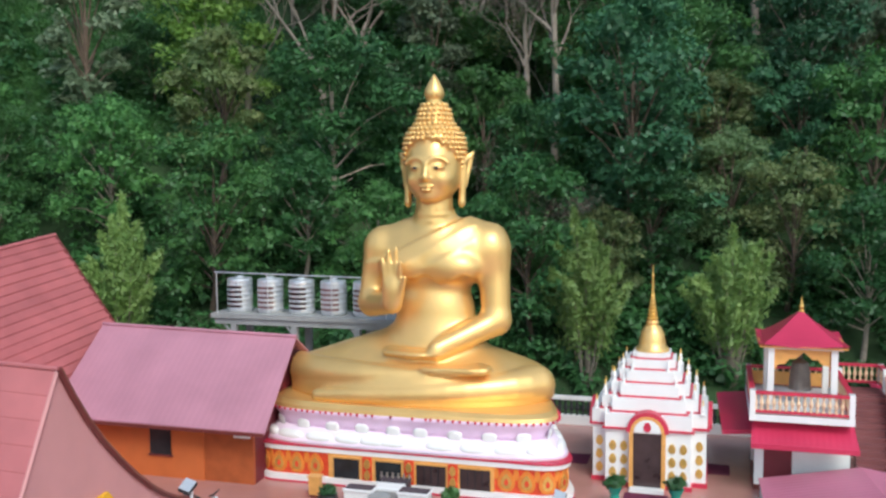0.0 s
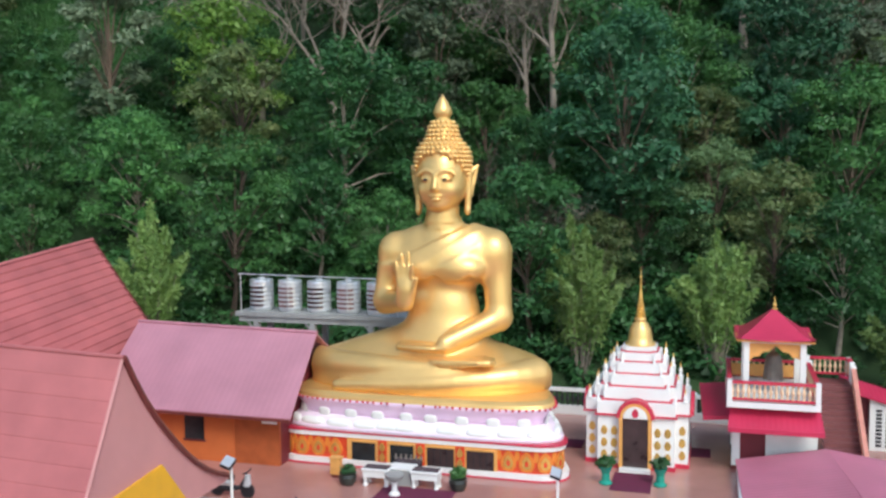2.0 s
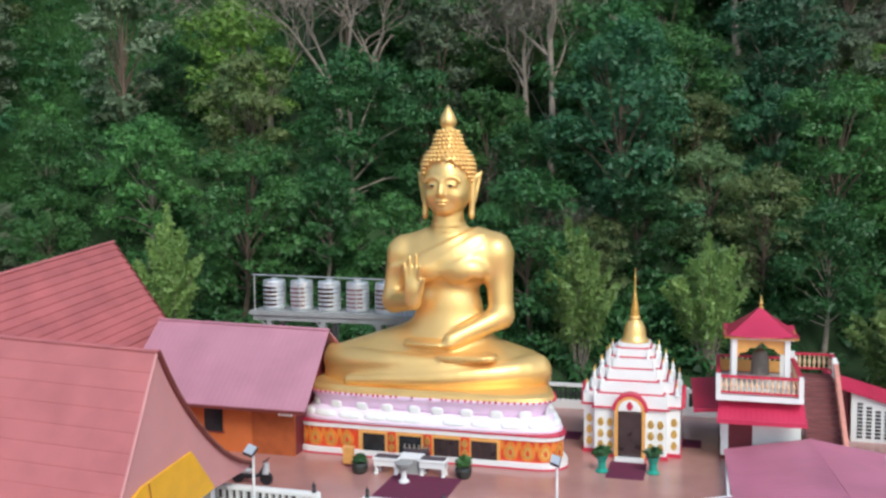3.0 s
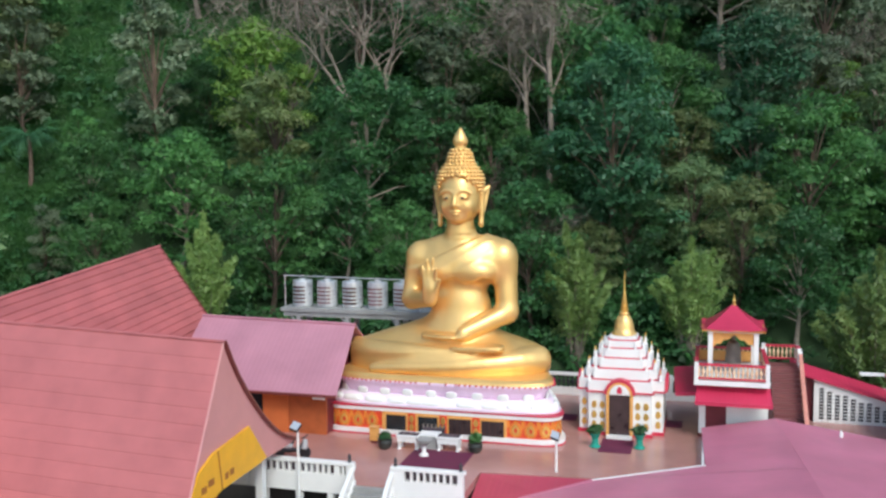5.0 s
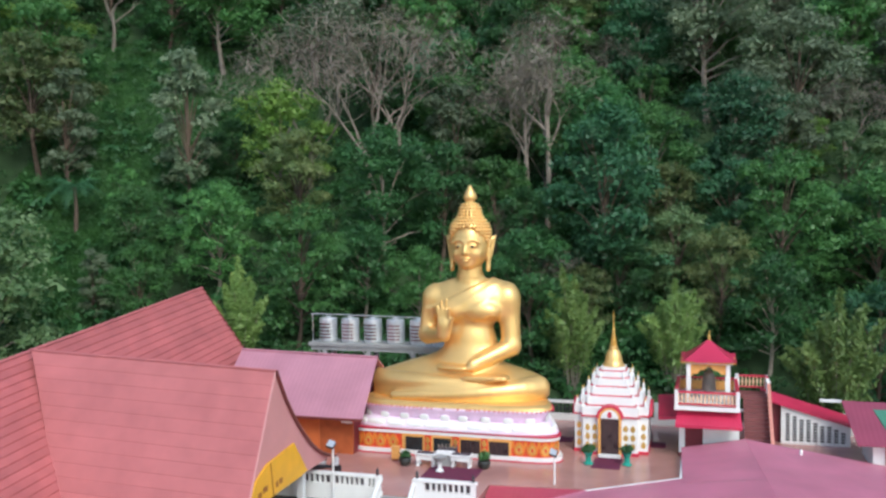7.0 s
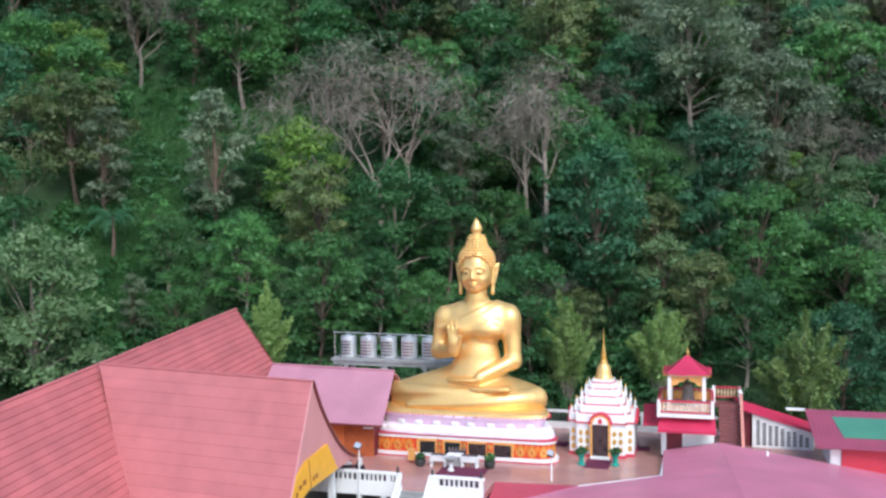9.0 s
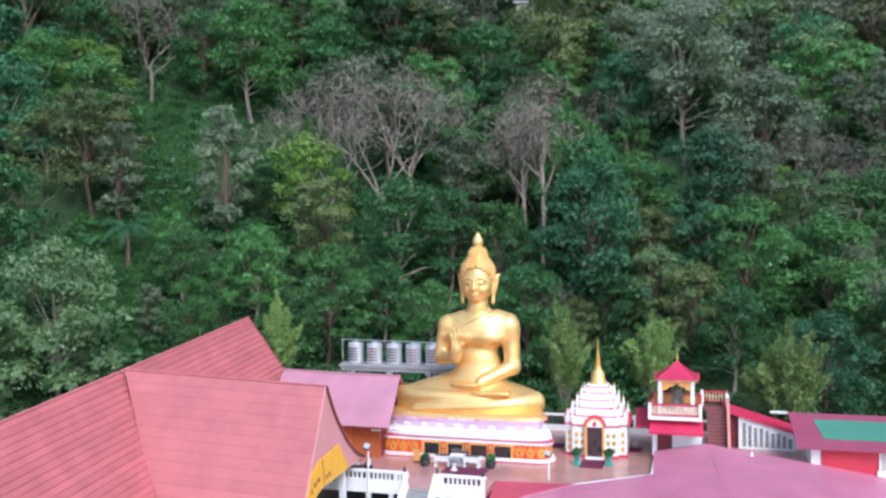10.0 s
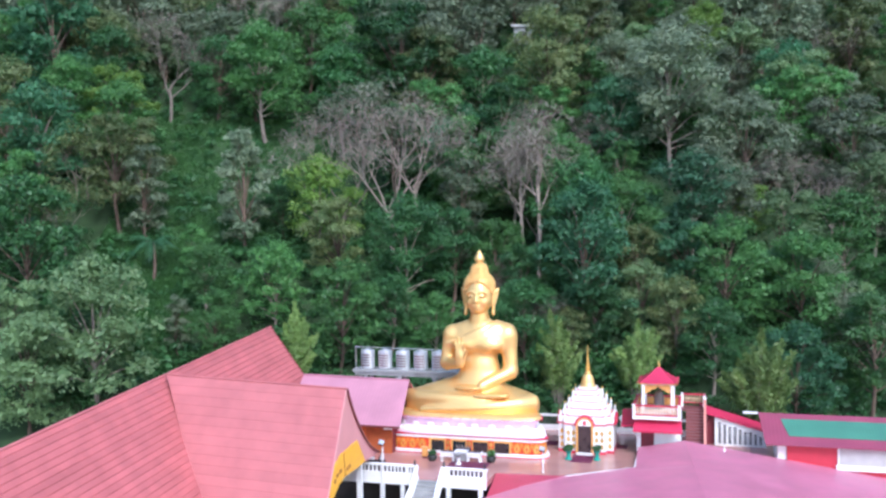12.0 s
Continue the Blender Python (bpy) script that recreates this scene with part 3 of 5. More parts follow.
for x, y, a in along_ring(5.33, 3.01, 120):
    again("rim_bead", bead_me, base, pose(x - CU, y - CV, 2.58))


def petal_mesh(w, h, d, material, name):
    """A plump petal standing along z, bulging along x."""
    bm = bmesh.new()
    rings = []
    for k, (sc, dx) in enumerate(((1.0, -0.06), (1.0, 0.0), (0.88, 0.55), (0.62, 0.88), (0.28, 1.0))):
        ring = []
        for i in range(14):
            a = 2 * math.pi * i / 14
            c, sn = math.cos(a), math.sin(a)
            ring.append(bm.verts.new((d * dx, w / 2 * sc * math.copysign(abs(c) ** 0.7, c), h / 2 + h / 2 * sc * math.copysign(abs(sn) ** 0.8, sn))))
        rings.append(ring)
    for a, b in zip(rings, rings[1:]):
        for i in range(14):
            bm.faces.new((a[i], a[(i + 1) % 14], b[(i + 1) % 14], b[i]))
    bm.faces.new(rings[-1])
    bm.faces.new(rings[0][::-1])
    return finish(bm, name, material, True)


petal_up = petal_mesh(0.54, 0.42, 0.05, white_gloss, "upper_petal")
petal_down = petal_mesh(1.16, 0.38, 0.16, white_gloss, "lower_petal")
for x, y, a in along_ring(5.02, 2.72, 24):
    again("upper_petal", petal_up, base, pose(x - CU, y - CV, 1.80, 0, 0, math.degrees(a)) @ pose(0, 0, 0, 0, 12, 0))
for x, y, a in along_ring(5.46, 2.98, 26):
    again("lower_petal", petal_down, base, pose(x - CU, y - CV, 1.46, 0, 0, math.degrees(a)) @ pose(0, 0, 0, 0, -30, 0))

amber = mat("amber_ornament_paint", (0.74, 0.24, 0.04), 0.45, 0.1, 0.12, 5.0)
# door range on the front of the base
FV = CV - 2.97
part("door_surround", box(-12.95, -6.92, FV - 0.07, FV + 0.2, 0.262, 1.138), ochre, base, "ochre timber surround of the doors")
DOORS = [(-12.75, -11.78), (-11.17, -10.22), (-9.64, -8.63), (-8.08, -7.07)]
for i, (a, b) in enumerate(DOORS):
    d = part("door", box(a, b, FV - 0.085, FV - 0.05, 0.27, 1.0), dark_glass if i < 2 else dark_door, base, "dark sliding door")
    n = 4
    for k in range(n + 1 if i > 1 else 0):
        xx = a + (b - a) * k / n
        part("door_bar", box(xx - 0.02, xx + 0.02, FV - 0.10, FV - 0.084, 0.27, 1.0), dark_metal if i > 1 else ochre, d)
    part("door_head", box(a - 0.06, b + 0.06, FV - 0.13, FV - 0.05, 1.0, 1.06), ochre, d)


def medallion(cx, v, z, w, h, name="medallion"):
    bm = bmesh.new()
    ring = []
    for i in range(14):
        a = 2 * math.pi * i / 14
        k = 1.0 if math.sin(a) < 0.2 else 1 - 0.35 * math.sin(a) * abs(math.cos(a))
        ring.append((cx + w / 2 * math.cos(a) * k, z + h / 2 * math.sin(a)))
    return face_prism(ring, v - 0.03, v + 0.02, "v", bm)


for a, b in zip(DOORS, DOORS[1:]):
    m = (a[1] + b[0]) / 2
    p = part("pilaster", box(m - 0.17, m + 0.17, FV - 0.12, FV - 0.04, 0.262, 1.12), orange_panel, base, "orange pilaster with gold medallions")
    for z in (0.47, 0.87):
        part("medallion", medallion(m, FV - 0.12, z, 0.24, 0.36), gold_leaf, p)
def bud(w, h, depth):
    """A pointed lotus-bud plate on the wall."""
    side = [(0.0, -0.5), (0.30, -0.44), (0.48, -0.25), (0.50, -0.02), (0.38, 0.20), (0.20, 0.36), (0.0, 0.5)]
    ring = [(w * x, h * z) for x, z in side] + [(-w * x, h * z) for x, z in side[-2:0:-1]]
    return face_prism(ring, -depth, 0.02, "v")


orn_me = finish(bud(0.60, 0.80, 0.03), "panel_ornament", amber)
orn2_me = finish(bud(0.36, 0.52, 0.045), "ornament_centre", gold_leaf)
orn3_me = finish(bud(0.14, 0.24, 0.06), "ornament_heart", orange_panel)
line_me = finish(bud(0.20, 0.46, 0.025), "corner_leaf", amber)


def on_wall(s, z=0.70):
    """A place s metres along the pedestal's front wall from its middle, following the rounded ends."""
    def spot(q):
        r, flat = 1.15, 5.45 - 1.15
        k, d = math.copysign(1, q), abs(q)
        a = max(d - flat, 0) / r
        return warped([(CU + k * (min(d, flat) + r * math.sin(a)), CV - 2.97 + r - r * math.cos(a))])[0]
    (x0, y0), (x1, y1), (x, y) = spot(s - 0.02), spot(s + 0.02), spot(s)
    return pose(x - CU, y - CV, z, 0, 0, math.degrees(math.atan2(y1 - y0, x1 - x0)))


for row, gap in (((-5.65, -4.97, -4.28, -3.58, -2.86), 0.345), ((3.52, 4.12, 4.74, 5.40, 6.0), 0.31)):
    for s0 in row:
        orn = again("panel_ornament", orn_me, base, on_wall(s0))
        again("ornament_centre", orn2_me, orn, pose(0, 0, -0.03))
        again("ornament_heart", orn3_me, orn, pose(0, 0, -0.06))
        again("corner_leaf", line_me, base, on_wall(s0 - gap, 0.93))

# ---- left halls ----
def courses(name, root, ridge_a, ridge_b, eave_a, eave_b, n, material, curve=0.0, thick=0.085):
    """Tile courses between a ridge line and an eave line, each a stepped strip of its own; curve sags the slope."""
    ra, rb, ea, eb = (Vector(p) for p in (ridge_a, ridge_b, eave_a, eave_b))

    def at(t, s):
        p = ra.lerp(ea, t).lerp(rb.lerp(eb, t), s)
        p.z -= curve * 4 * t * (1 - t)
        return p
    for i in range(n):
        t0, t1 = i / n, (i + 1.12) / n
        bm = bmesh.new()
        top = [at(t0, 0), at(t0, 1), at(min(t1, 1.02), 1), at(min(t1, 1.02), 0)]
        lift = [0.0, 0.0, thick, thick]
        a = [bm.verts.new(p + Vector((0, 0, k))) for p, k in zip(top, lift)]
        b = [bm.verts.new(p + Vector((0, 0, k - thick - 0.02))) for p, k in zip(top, lift)]
        bm.faces.new(a)
        bm.faces.new(b[::-1])
        for q in range(4):
            bm.faces.new((a[q], b[q], b[(q + 1) % 4], a[(q + 1) % 4]))
        part(name, bm, material, root)


# main hall: its ridge runs along v, a cross gable comes out towards the terrace
def ridge_z(v):
    return 5.0 + 0.1025 * v


hall = thing("temple_hall", -24, 18, -3.2, "large temple hall with coral tiled roofs and a pink flared gable", "building")
RU = -27.2
SL = 1.32
for v0, v1 in ((18.0, 33.5), (-8.0, 18.0)):
    n = 28
    courses("roof_course", hall, (RU, v0, ridge_z(v0)), (RU, v1, ridge_z(v1)), (RU + 6.6, v0, ridge_z(v0) - 6.6 * SL), (RU + 6.6, v1, ridge_z(v1) - 6.6 * SL), n, red_tile)
    courses("roof_course", hall, (RU, v0, ridge_z(v0)), (RU, v1, ridge_z(v1)), (RU - 6.6, v0, ridge_z(v0) - 6.6 * SL), (RU - 6.6, v1, ridge_z(v1) - 6.6 * SL), 12, red_tile)
part("ridge_cap", tube([(RU, -8, ridge_z(-8) + 0.02), (RU, 33.55, ridge_z(33.55) + 0.02)], [0.09, 0.09], 8), coral_tile, hall)
part("verge_board", slab([(RU, 33.45, ridge_z(33.5) + 0.06), (RU, 33.62, ridge_z(33.5) + 0.06), (RU + 6.7, 33.62, ridge_z(33.5) - 6.7 * SL + 0.06), (RU + 6.7, 33.45, ridge_z(33.5) - 6.7 * SL + 0.06)], 0.25), brown_trim, hall)
part("hall_wall", box(RU - 5.6, RU + 5.6, -7, 33.2, -3.1, -0.8), pink_wall, hall, "pink rendered hall walls")
part("gable_wall", face_prism([(RU - 5.8, -0.9), (RU + 5.8, -0.9), (RU, ridge_z(33) - 0.3)], 33.0, 33.3, "v"), pink_wall, hall)
# cross gable
GU = -14.6
FAR = [(18.0, 6.52), (18.45, 5.78), (18.9, 5.12), (19.5, 4.38), (20.15, 3.70), (20.8, 3.08), (21.5, 2.50), (22.1, 2.10), (22.7, 1.78), (23.6, 1.42)]
NEAR = [(18.0, 6.52), (17.45, 5.48), (16.9, 4.42), (16.35, 3.37), (15.8, 2.32), (15.25, 1.27), (14.7, 0.22), (14.2, -0.73)]
for prof, pull in ((NEAR, 1.2), (FAR, 0.9)):
    for (d0, z0), (d1, z1) in zip(prof, prof[1:]):
        for k in range(2):
            a, b = k / 2, (k + 1.1) / 2
            p0, p1 = d0 + (d1 - d0) * a, d0 + (d1 - d0) * b
            q0, q1 = z0 + (z1 - z0) * a, z0 + (z1 - z0) * b
            rise = 0.45 / 12.1
            e0 = -26.9 + abs(p0 - 18.0) * pull
            e1 = -26.9 + abs(p1 - 18.0) * pull
            c = [(GU, p0, q0), (e0, p0, q0 + rise * (GU - e0)), (e1, p1, q1 + 0.03 + rise * (GU - e1)), (GU, p1, q1 + 0.03)]
            part("roof_course", slab(c, 0.07), coral_tile, hall)
part("ridge_cap", tube([(GU, 18.0, 6.54), (-26.9, 18.0, 7.0)], [0.06, 0.06], 8), coral_tile, hall)
gable = [(v, z - 0.04) for v, z in NEAR[5::-1]] + [(v, z - 0.04) for v, z in FAR[1:]] + [(23.2, 1.32), (21.0, 1.36), (17.4, 1.30), (16.4, 1.1)]
part("gable_face", face_prism(gable, GU - 0.30, GU - 0.06, "u"), pink_wall, hall, "pink rendered flared gable")
part("bargeboard", tube([(GU, v, z + 0.03) for v, z in FAR], [0.085] * len(FAR), 6), brown_trim, hall, "dark brown curved bargeboard")
part("bargeboard", tube([(GU - 0.04, v, z + 0.0) for v, z in NEAR], [0.05] * len(NEAR), 6), pink_wall, hall)
yb = part("pediment_board", face_prism([(15.1, 0.2), (15.35, 1.5), (16.0, 2.4), (16.95, 2.80), (19.6, 3.05), (20.95, 1.45), (20.3, 1.38), (17.4, 1.33), (16.6, 1.12), (15.75, 0.6)], GU - 0.05, GU + 0.03, "u"), yellow_board, hall, "yellow gable board with worn lettering")
part("board_rib", tube([(GU + 0.035, 17.5, 1.36), (GU + 0.035, 17.25, 2.80)], [0.03, 0.03], 5), lettering, yb)
for v0, v1, z0 in ((15.75, 16.0, 1.35), (16.1, 16.45, 1.6), (16.55, 16.95, 1.72), (17.7, 17.95, 1.62), (18.05, 18.35, 1.66)):
    part("lettering", box(GU + 0.032, GU + 0.040, v0, v1, z0, z0 + 0.24), lettering, yb)
# dark wall added to give the shade of the open underside
part("shade_wall", box(GU - 2.6, GU - 2.4, 16.9, 21.4, -3.1, 2.2), maroon_wall, hall, "dark maroon wall added for the shade under the gable")
for v in (15.6, 21.6):
    part("gable_post", box(GU - 0.75, GU - 0.45, v - 0.15, v + 0.15, -3.1, 1.45), white, hall)

# middle building with a pink sheet roof
mid = thing("orange_outbuilding", -18.5, 31, 0, "orange-walled outbuilding with a faded pink metal roof", "building")
o = part("roof_sheet", slab([(-23.5, 31.6, 5.02), (-15.0, 31.6, 4.86), (-14.62, 28.15, 2.16), (-23.5, 28.15, 2.2)], 0.06), pink_sheet, mid, "faded pink metal roof sheet")
with_uv(o, (1, 0, 0), (0, 1, 0))
o = part("roof_sheet", slab([(-23.5, 31.61, 5.02), (-15.0, 31.61, 4.86), (-14.62, 35.0, 2.3), (-23.5, 35.0, 2.3)], 0.06), pink_sheet, mid, "faded pink metal roof sheet")
with_uv(o, (1, 0, 0), (0, 1, 0))
part("ridge_flashing", tube([(-23.5, 31.6, 5.06), (-14.98, 31.6, 4.9)], [0.07, 0.07], 6), pink_sheet, mid)
part("fascia", box(-23.5, -14.66, 28.10, 28.16, 2.02, 2.14), brown_trim, mid)
part("front_wall", box(-23.0, -17.45, 28.9, 29.1, 0, 2.6), orange_wall, mid, "orange rendered wall")
part("timber_wall", box(-17.45, -15.5, 28.95, 29.1, 0, 2.6), brown_wall, mid, "orange-brown timber panelling")
part("side_wall", face_prism([(29.1, 0), (34.4, 0), (34.4, 2.6), (31.6, 4.6), (29.1, 2.75)], -15.7, -15.5, "u"), maroon_wall, mid, "dark maroon side wall")
w = part("window", box(-19.65, -18.78, 28.86, 28.93, 0.85, 1.85), dark_glass, mid, "dark window opening")
part("window_frame", face_prism([(-19.72, 0.78), (-18.71, 0.78), (-18.71, 0.85), (-19.72, 0.85)], 28.84, 28.9, "v"), brown_trim, w)
part("eave_lamp", box(-15.9, -15.3, 28.3, 28.4, 1.86, 1.98), white_gloss, mid, "white eave lamp")

# ---- the small white shrine ----
PU, PV = -2.03, 34.15
shrine = thing("white_shrine", PU, PV, 0, "white stepped shrine with red bands, gold ornaments and a golden spire", "shrine")


def redented(h, notch):
    """A cross-cornered ring round the shrine's axis."""
    a, b = h, h - notch
    return [(PU + x, PV + y) for x, y in ((b, -a), (b, -b), (a, -b), (a, b), (b, b), (b, a), (-b, a), (-b, b), (-a, b), (-a, -b), (-b, -b), (-b, -a))]


part("footing", prism(redented(2.0, 0.5), 0, 0.16), red_paint, shrine, "red painted footing")
part("body", prism(redented(1.95, 0.5), 0.16, 2.05), white, shrine, "white painted body")
TIERS = [(2.05, 2.06, 0.5, 0.07, red_paint), (2.12, 1.98, 0.5, 0.46, white), (2.58, 1.74, 0.4, 0.06, red_paint), (2.64, 1.66, 0.4, 0.42, white),
         (3.06, 1.44, 0.35, 0.06, red_paint), (3.12, 1.36, 0.35, 0.40, white), (3.52, 1.17, 0.28, 0.05, red_paint), (3.57, 1.09, 0.28, 0.38, white),
         (3.95, 0.93, 0.22, 0.05, red_paint), (4.00, 0.85, 0.22, 0.30, white), (4.30, 0.73, 0.18, 0.05, red_paint), (4.35, 0.66, 0.16, 0.16, white)]
for z, h, nt_, dz, m in TIERS:
    part("tier_band" if m is red_paint else "tier", prism(redented(h, nt_), z, z + dz), m, shrine)
part("bell", lathe([(0.62, 4.51), (0.60, 4.60), (0.50, 4.66), (0.47, 4.85), (0.42, 5.15), (0.30, 5.38), (0.18, 5.46), (0.24, 5.50), (0.24, 5.56), (0.17, 5.62)], PU, PV, 20), gold, shrine, "golden bell dome", True)
sp = [(0.17, 5.62)]
for i in range(7):
    z = 5.66 + 0.13 * i
    r = 0.20 - 0.020 * i
    sp += [(r, z), (r, z + 0.06), (r * 0.75, z + 0.09)]
part("spire", lathe(sp + [(0.05, 6.65), (0.03, 7.2), (0.045, 7.25), (0.02, 7.32), (0.008, 7.65)], PU, PV, 12), gold_leaf, shrine, "ringed golden spire")
fin = lathe([(0.07, 0), (0.09, 0.05), (0.05, 0.12), (0.08, 0.2), (0.05, 0.3), (0.01, 0.48)], 0, 0, 8)
fin_me = finish(fin, "finial", white_gloss)
fin2_me = fin_me.copy()
fin2_me.materials[0] = gold_leaf
for z, h in ((2.57, 1.82), (3.05, 1.55), (3.50, 1.26), (3.94, 0.98)):
    for sx in (-1, 1):
        for sy in (-1, 1):
            again("finial", fin_me, shrine, pose(sx * h, sy * (h - 0.32), z))
            again("finial", fin_me, shrine, pose(sx * (h - 0.36), sy * h, z) @ Matrix.Scale(0.8, 4))
            again("finial", fin2_me, shrine, pose(sx * h, sy * (h - 0.32), z + 0.36) @ Matrix.Scale(0.45, 4))
# porch with its arch
part("porch", box(PU - 0.62, PU + 0.62, 32.0, 32.3, 0.12, 2.1), white, shrine, "white porch front")
arch = [(PU + 0.72 * math.cos(radians(a)), 2.02 + 0.72 * math.sin(radians(a))) for a in range(0, 181, 12)]
ob = part("arch", face_prism(arch, 31.92, 32.4, "v"), red_paint, shrine, "red rounded gable arch")
arch2 = [(PU + 0.58 * math.cos(radians(a)), 2.03 + 0.58 * math.sin(radians(a))) for a in range(0, 181, 12)]
part("tympanum", face_prism(arch2, 31.90, 31.95, "v"), ochre, ob, "ochre tympanum")
part("tympanum_field", face_prism([(PU + 0.46 * math.cos(radians(a)), 2.04 + 0.46 * math.sin(radians(a))) for a in range(0, 181, 12)], 31.885, 31.91, "v"), white, ob, "white tympanum field")
part("emblem", medallion(PU, 31.88, 2.25, 0.26, 0.34), red_paint, ob)
part("door_jamb", box(PU - 0.62, PU - 0.48, 31.9, 32.1, 0.1, 2.02), ochre, shrine, "orange door jamb")
part("door_jamb", box(PU + 0.48, PU + 0.62, 31.9, 32.1, 0.1, 2.02), ochre, shrine, "orange door jamb")
# solid dark panel in place of the opening, coloured as its unlit inside
part("doorway", box(PU - 0.48, PU + 0.48, 31.97, 32.02, 0.1, 1.98), dark_door, shrine, "dark panel painted as the shaded doorway")
part("doorstep", box(PU - 0.58, PU + 0.58, 31.62, 31.96, 0.0, 0.12), white, shrine, "white doorstep")
for sx in (-1, 1):
    part("side_arch", face_prism([(PV + 0.9 * math.cos(radians(a)), 1.95 + 0.75 * math.sin(radians(a))) for a in range(0, 181, 15)], PU + sx * 2.0, PU + sx * 2.14, "u"), red_paint, shrine, "red side arch")
for cx, v in ((-1.72, PV - 1.45), (-1.2, PV - 1.95), (-0.82, PV - 1.95), (0.82, PV - 1.95), (1.2, PV - 1.95), (1.72, PV - 1.45)):
    for z in (0.5, 0.98, 1.46):
        part("medallion", medallion(PU + cx, v, z, 0.26, 0.36), gold_leaf, shrine, "gold leaf-shaped medallion")

# ---- bell tower with its stair ----
salmon = mat("salmon_rail_paint", (0.62, 0.26, 0.20), 0.5, 0, 0.1, 3.0)
bronze = mat("dull_bronze", (0.20, 0.17, 0.15), 0.5, 0.4, 0.2, 3.0)
tower = thing("bell_tower", 3.0, 34.5, 0, "two-storey bell tower with crimson roofs, white columns and a balustraded deck", "tower")
part("lower_wall", box(1.7, 2.75, 33.2, 36.6, 0.16, 2.5), maroon_wall, tower, "maroon lower wall")
part("lower_wall", box(2.75, 4.6, 33.22, 36.6, 0.16, 2.5), white, tower, "white lower wall")
part("footing", box(1.5, 4.66, 33.1, 36.7, 0, 0.16), brown_trim, tower)
part("corner_pillar", box(1.52, 1.82, 33.12, 33.42, 0.16, 2.3), white, tower)
part("corner_pillar", box(1.52, 1.82, 35.9, 36.2, 0.16, 2.3), white, tower)
part("side_wall", box(1.6, 1.72, 33.42, 36.5, 0.16, 2.4), white, tower, "white side wall")
o = part("skirt_roof", slab([(1.35, 32.0, 1.92), (4.72, 32.0, 1.92), (4.62, 33.15, 2.66), (1.45, 33.15, 2.66)], 0.06), crimson_sheet, tower, "crimson metal skirt roof")
with_uv(o, (1, 0, 0), (0, 1, 0))
part("skirt_fascia", box(1.36, 4.72, 31.96, 32.0, 1.76, 1.93), crimson_sheet, tower)
o = part("side_roof", slab([(0.45, 33.2, 1.98), (1.66, 33.2, 2.08), (1.5, 36.9, 2.56), (0.25, 36.9, 2.44)], 0.16), crimson_sheet, tower, "crimson metal side roof")
with_uv(o, (0, 1, 0), (1, 0, 0))
part("deck", box(1.3, 4.6, 32.3, 36.8, 2.62, 2.84), white, tower, "white deck slab")
part("landing", box(4.6, 6.3, 36.75, 38.0, 2.5, 2.70), stair_brown, tower)
bal = lathe([(0.05, 0), (0.05, 0.05), (0.03, 0.1), (0.075, 0.25), (0.03, 0.42), (0.05, 0.5), (0.05, 0.55)], 0, 0, 8)
bal_me = finish(bal, "baluster", mat("cream_baluster_paint", (0.78, 0.55, 0.35), 0.5))


def railing(root, a, b, z, n, post_m, rail_m, h=0.8, me=None, posts=True):
    """Posts, rails and turned balusters from a to b; z a pair of heights."""
    a, b = Vector((*a, z[0])), Vector((*b, z[1]))
    d = (b - a)
    nrm = Vector((-d.y, d.x, 0)).normalized() * 0.07
    for t0, t1, w in ((0.06, 0.14, 1.0), (h - 0.09, h, 1.25)):
        c = [a + nrm * w, a - nrm * w, b - nrm * w, b + nrm * w]
        part("rail", slab([p + Vector((0, 0, t1)) for p in c], t1 - t0), rail_m, root)
    o = ORIGIN[root.name]
    k = (h - 0.23) / 0.55
    for i in range(n):
        p = a + d * (i + 0.5) / n + Vector((0, 0, 0.14)) - o
        again("baluster", me, root, Matrix.Translation(p) @ Matrix.Diagonal((1, 1, k, 1)))
    if posts:
        for p in (a, b):
            part("post", box(p.x - 0.09, p.x + 0.09, p.y - 0.09, p.y + 0.09, p.z, p.z + h + 0.04), post_m, root)


D = 2.84
for a, b, n in (((1.4, 32.4), (4.5, 32.4), 16), ((1.4, 32.5), (1.4, 36.7), 18), ((1.4, 36.7), (4.6, 36.7), 14), ((4.6, 37.9), (6.2, 37.9), 8), ((6.2, 37.9), (6.2, 36.8), 5), ((4.5, 32.5), (4.5, 36.6), 17)):
    railing(tower, a, b, (D, D), n, white, red_paint, 0.78, bal_me)
part("back_panel", box(1.45, 4.5, 36.60, 36.63, D + 0.1, D + 0.6), ochre, tower)
for x in (2.0, 4.02):
    for y in (33.2, 35.7):
        part("column", box(x - 0.105, x + 0.105, y - 0.105, y + 0.105, D, 5.06), white, tower, "white square column")
for x0, x1, y0, y1 in ((1.82, 4.28, 33.12, 33.28), (1.82, 4.28, 35.62, 35.78), (1.87, 2.03, 33.2, 35.7), (4.07, 4.23, 33.2, 35.7)):
    part("beam", box(x0, x1, y0, y1, 4.94, 5.10), white, tower)
span = [(2.08, 5.0), (4.02, 5.0), (4.02, 4.15), (3.85, 4.4), (3.65, 4.42), (3.5, 4.6), (3.3, 4.62), (3.05, 4.85), (2.8, 4.62), (2.6, 4.6), (2.45, 4.42), (2.25, 4.4), (2.08, 4.15)]
part("cusped_arch", face_prism(span, 33.17, 33.22, "v"), ochre, tower, "ochre cusped arch panel")
part("cusped_arch", face_prism(span, 35.68, 35.73, "v"), ochre, tower, "ochre cusped arch panel")
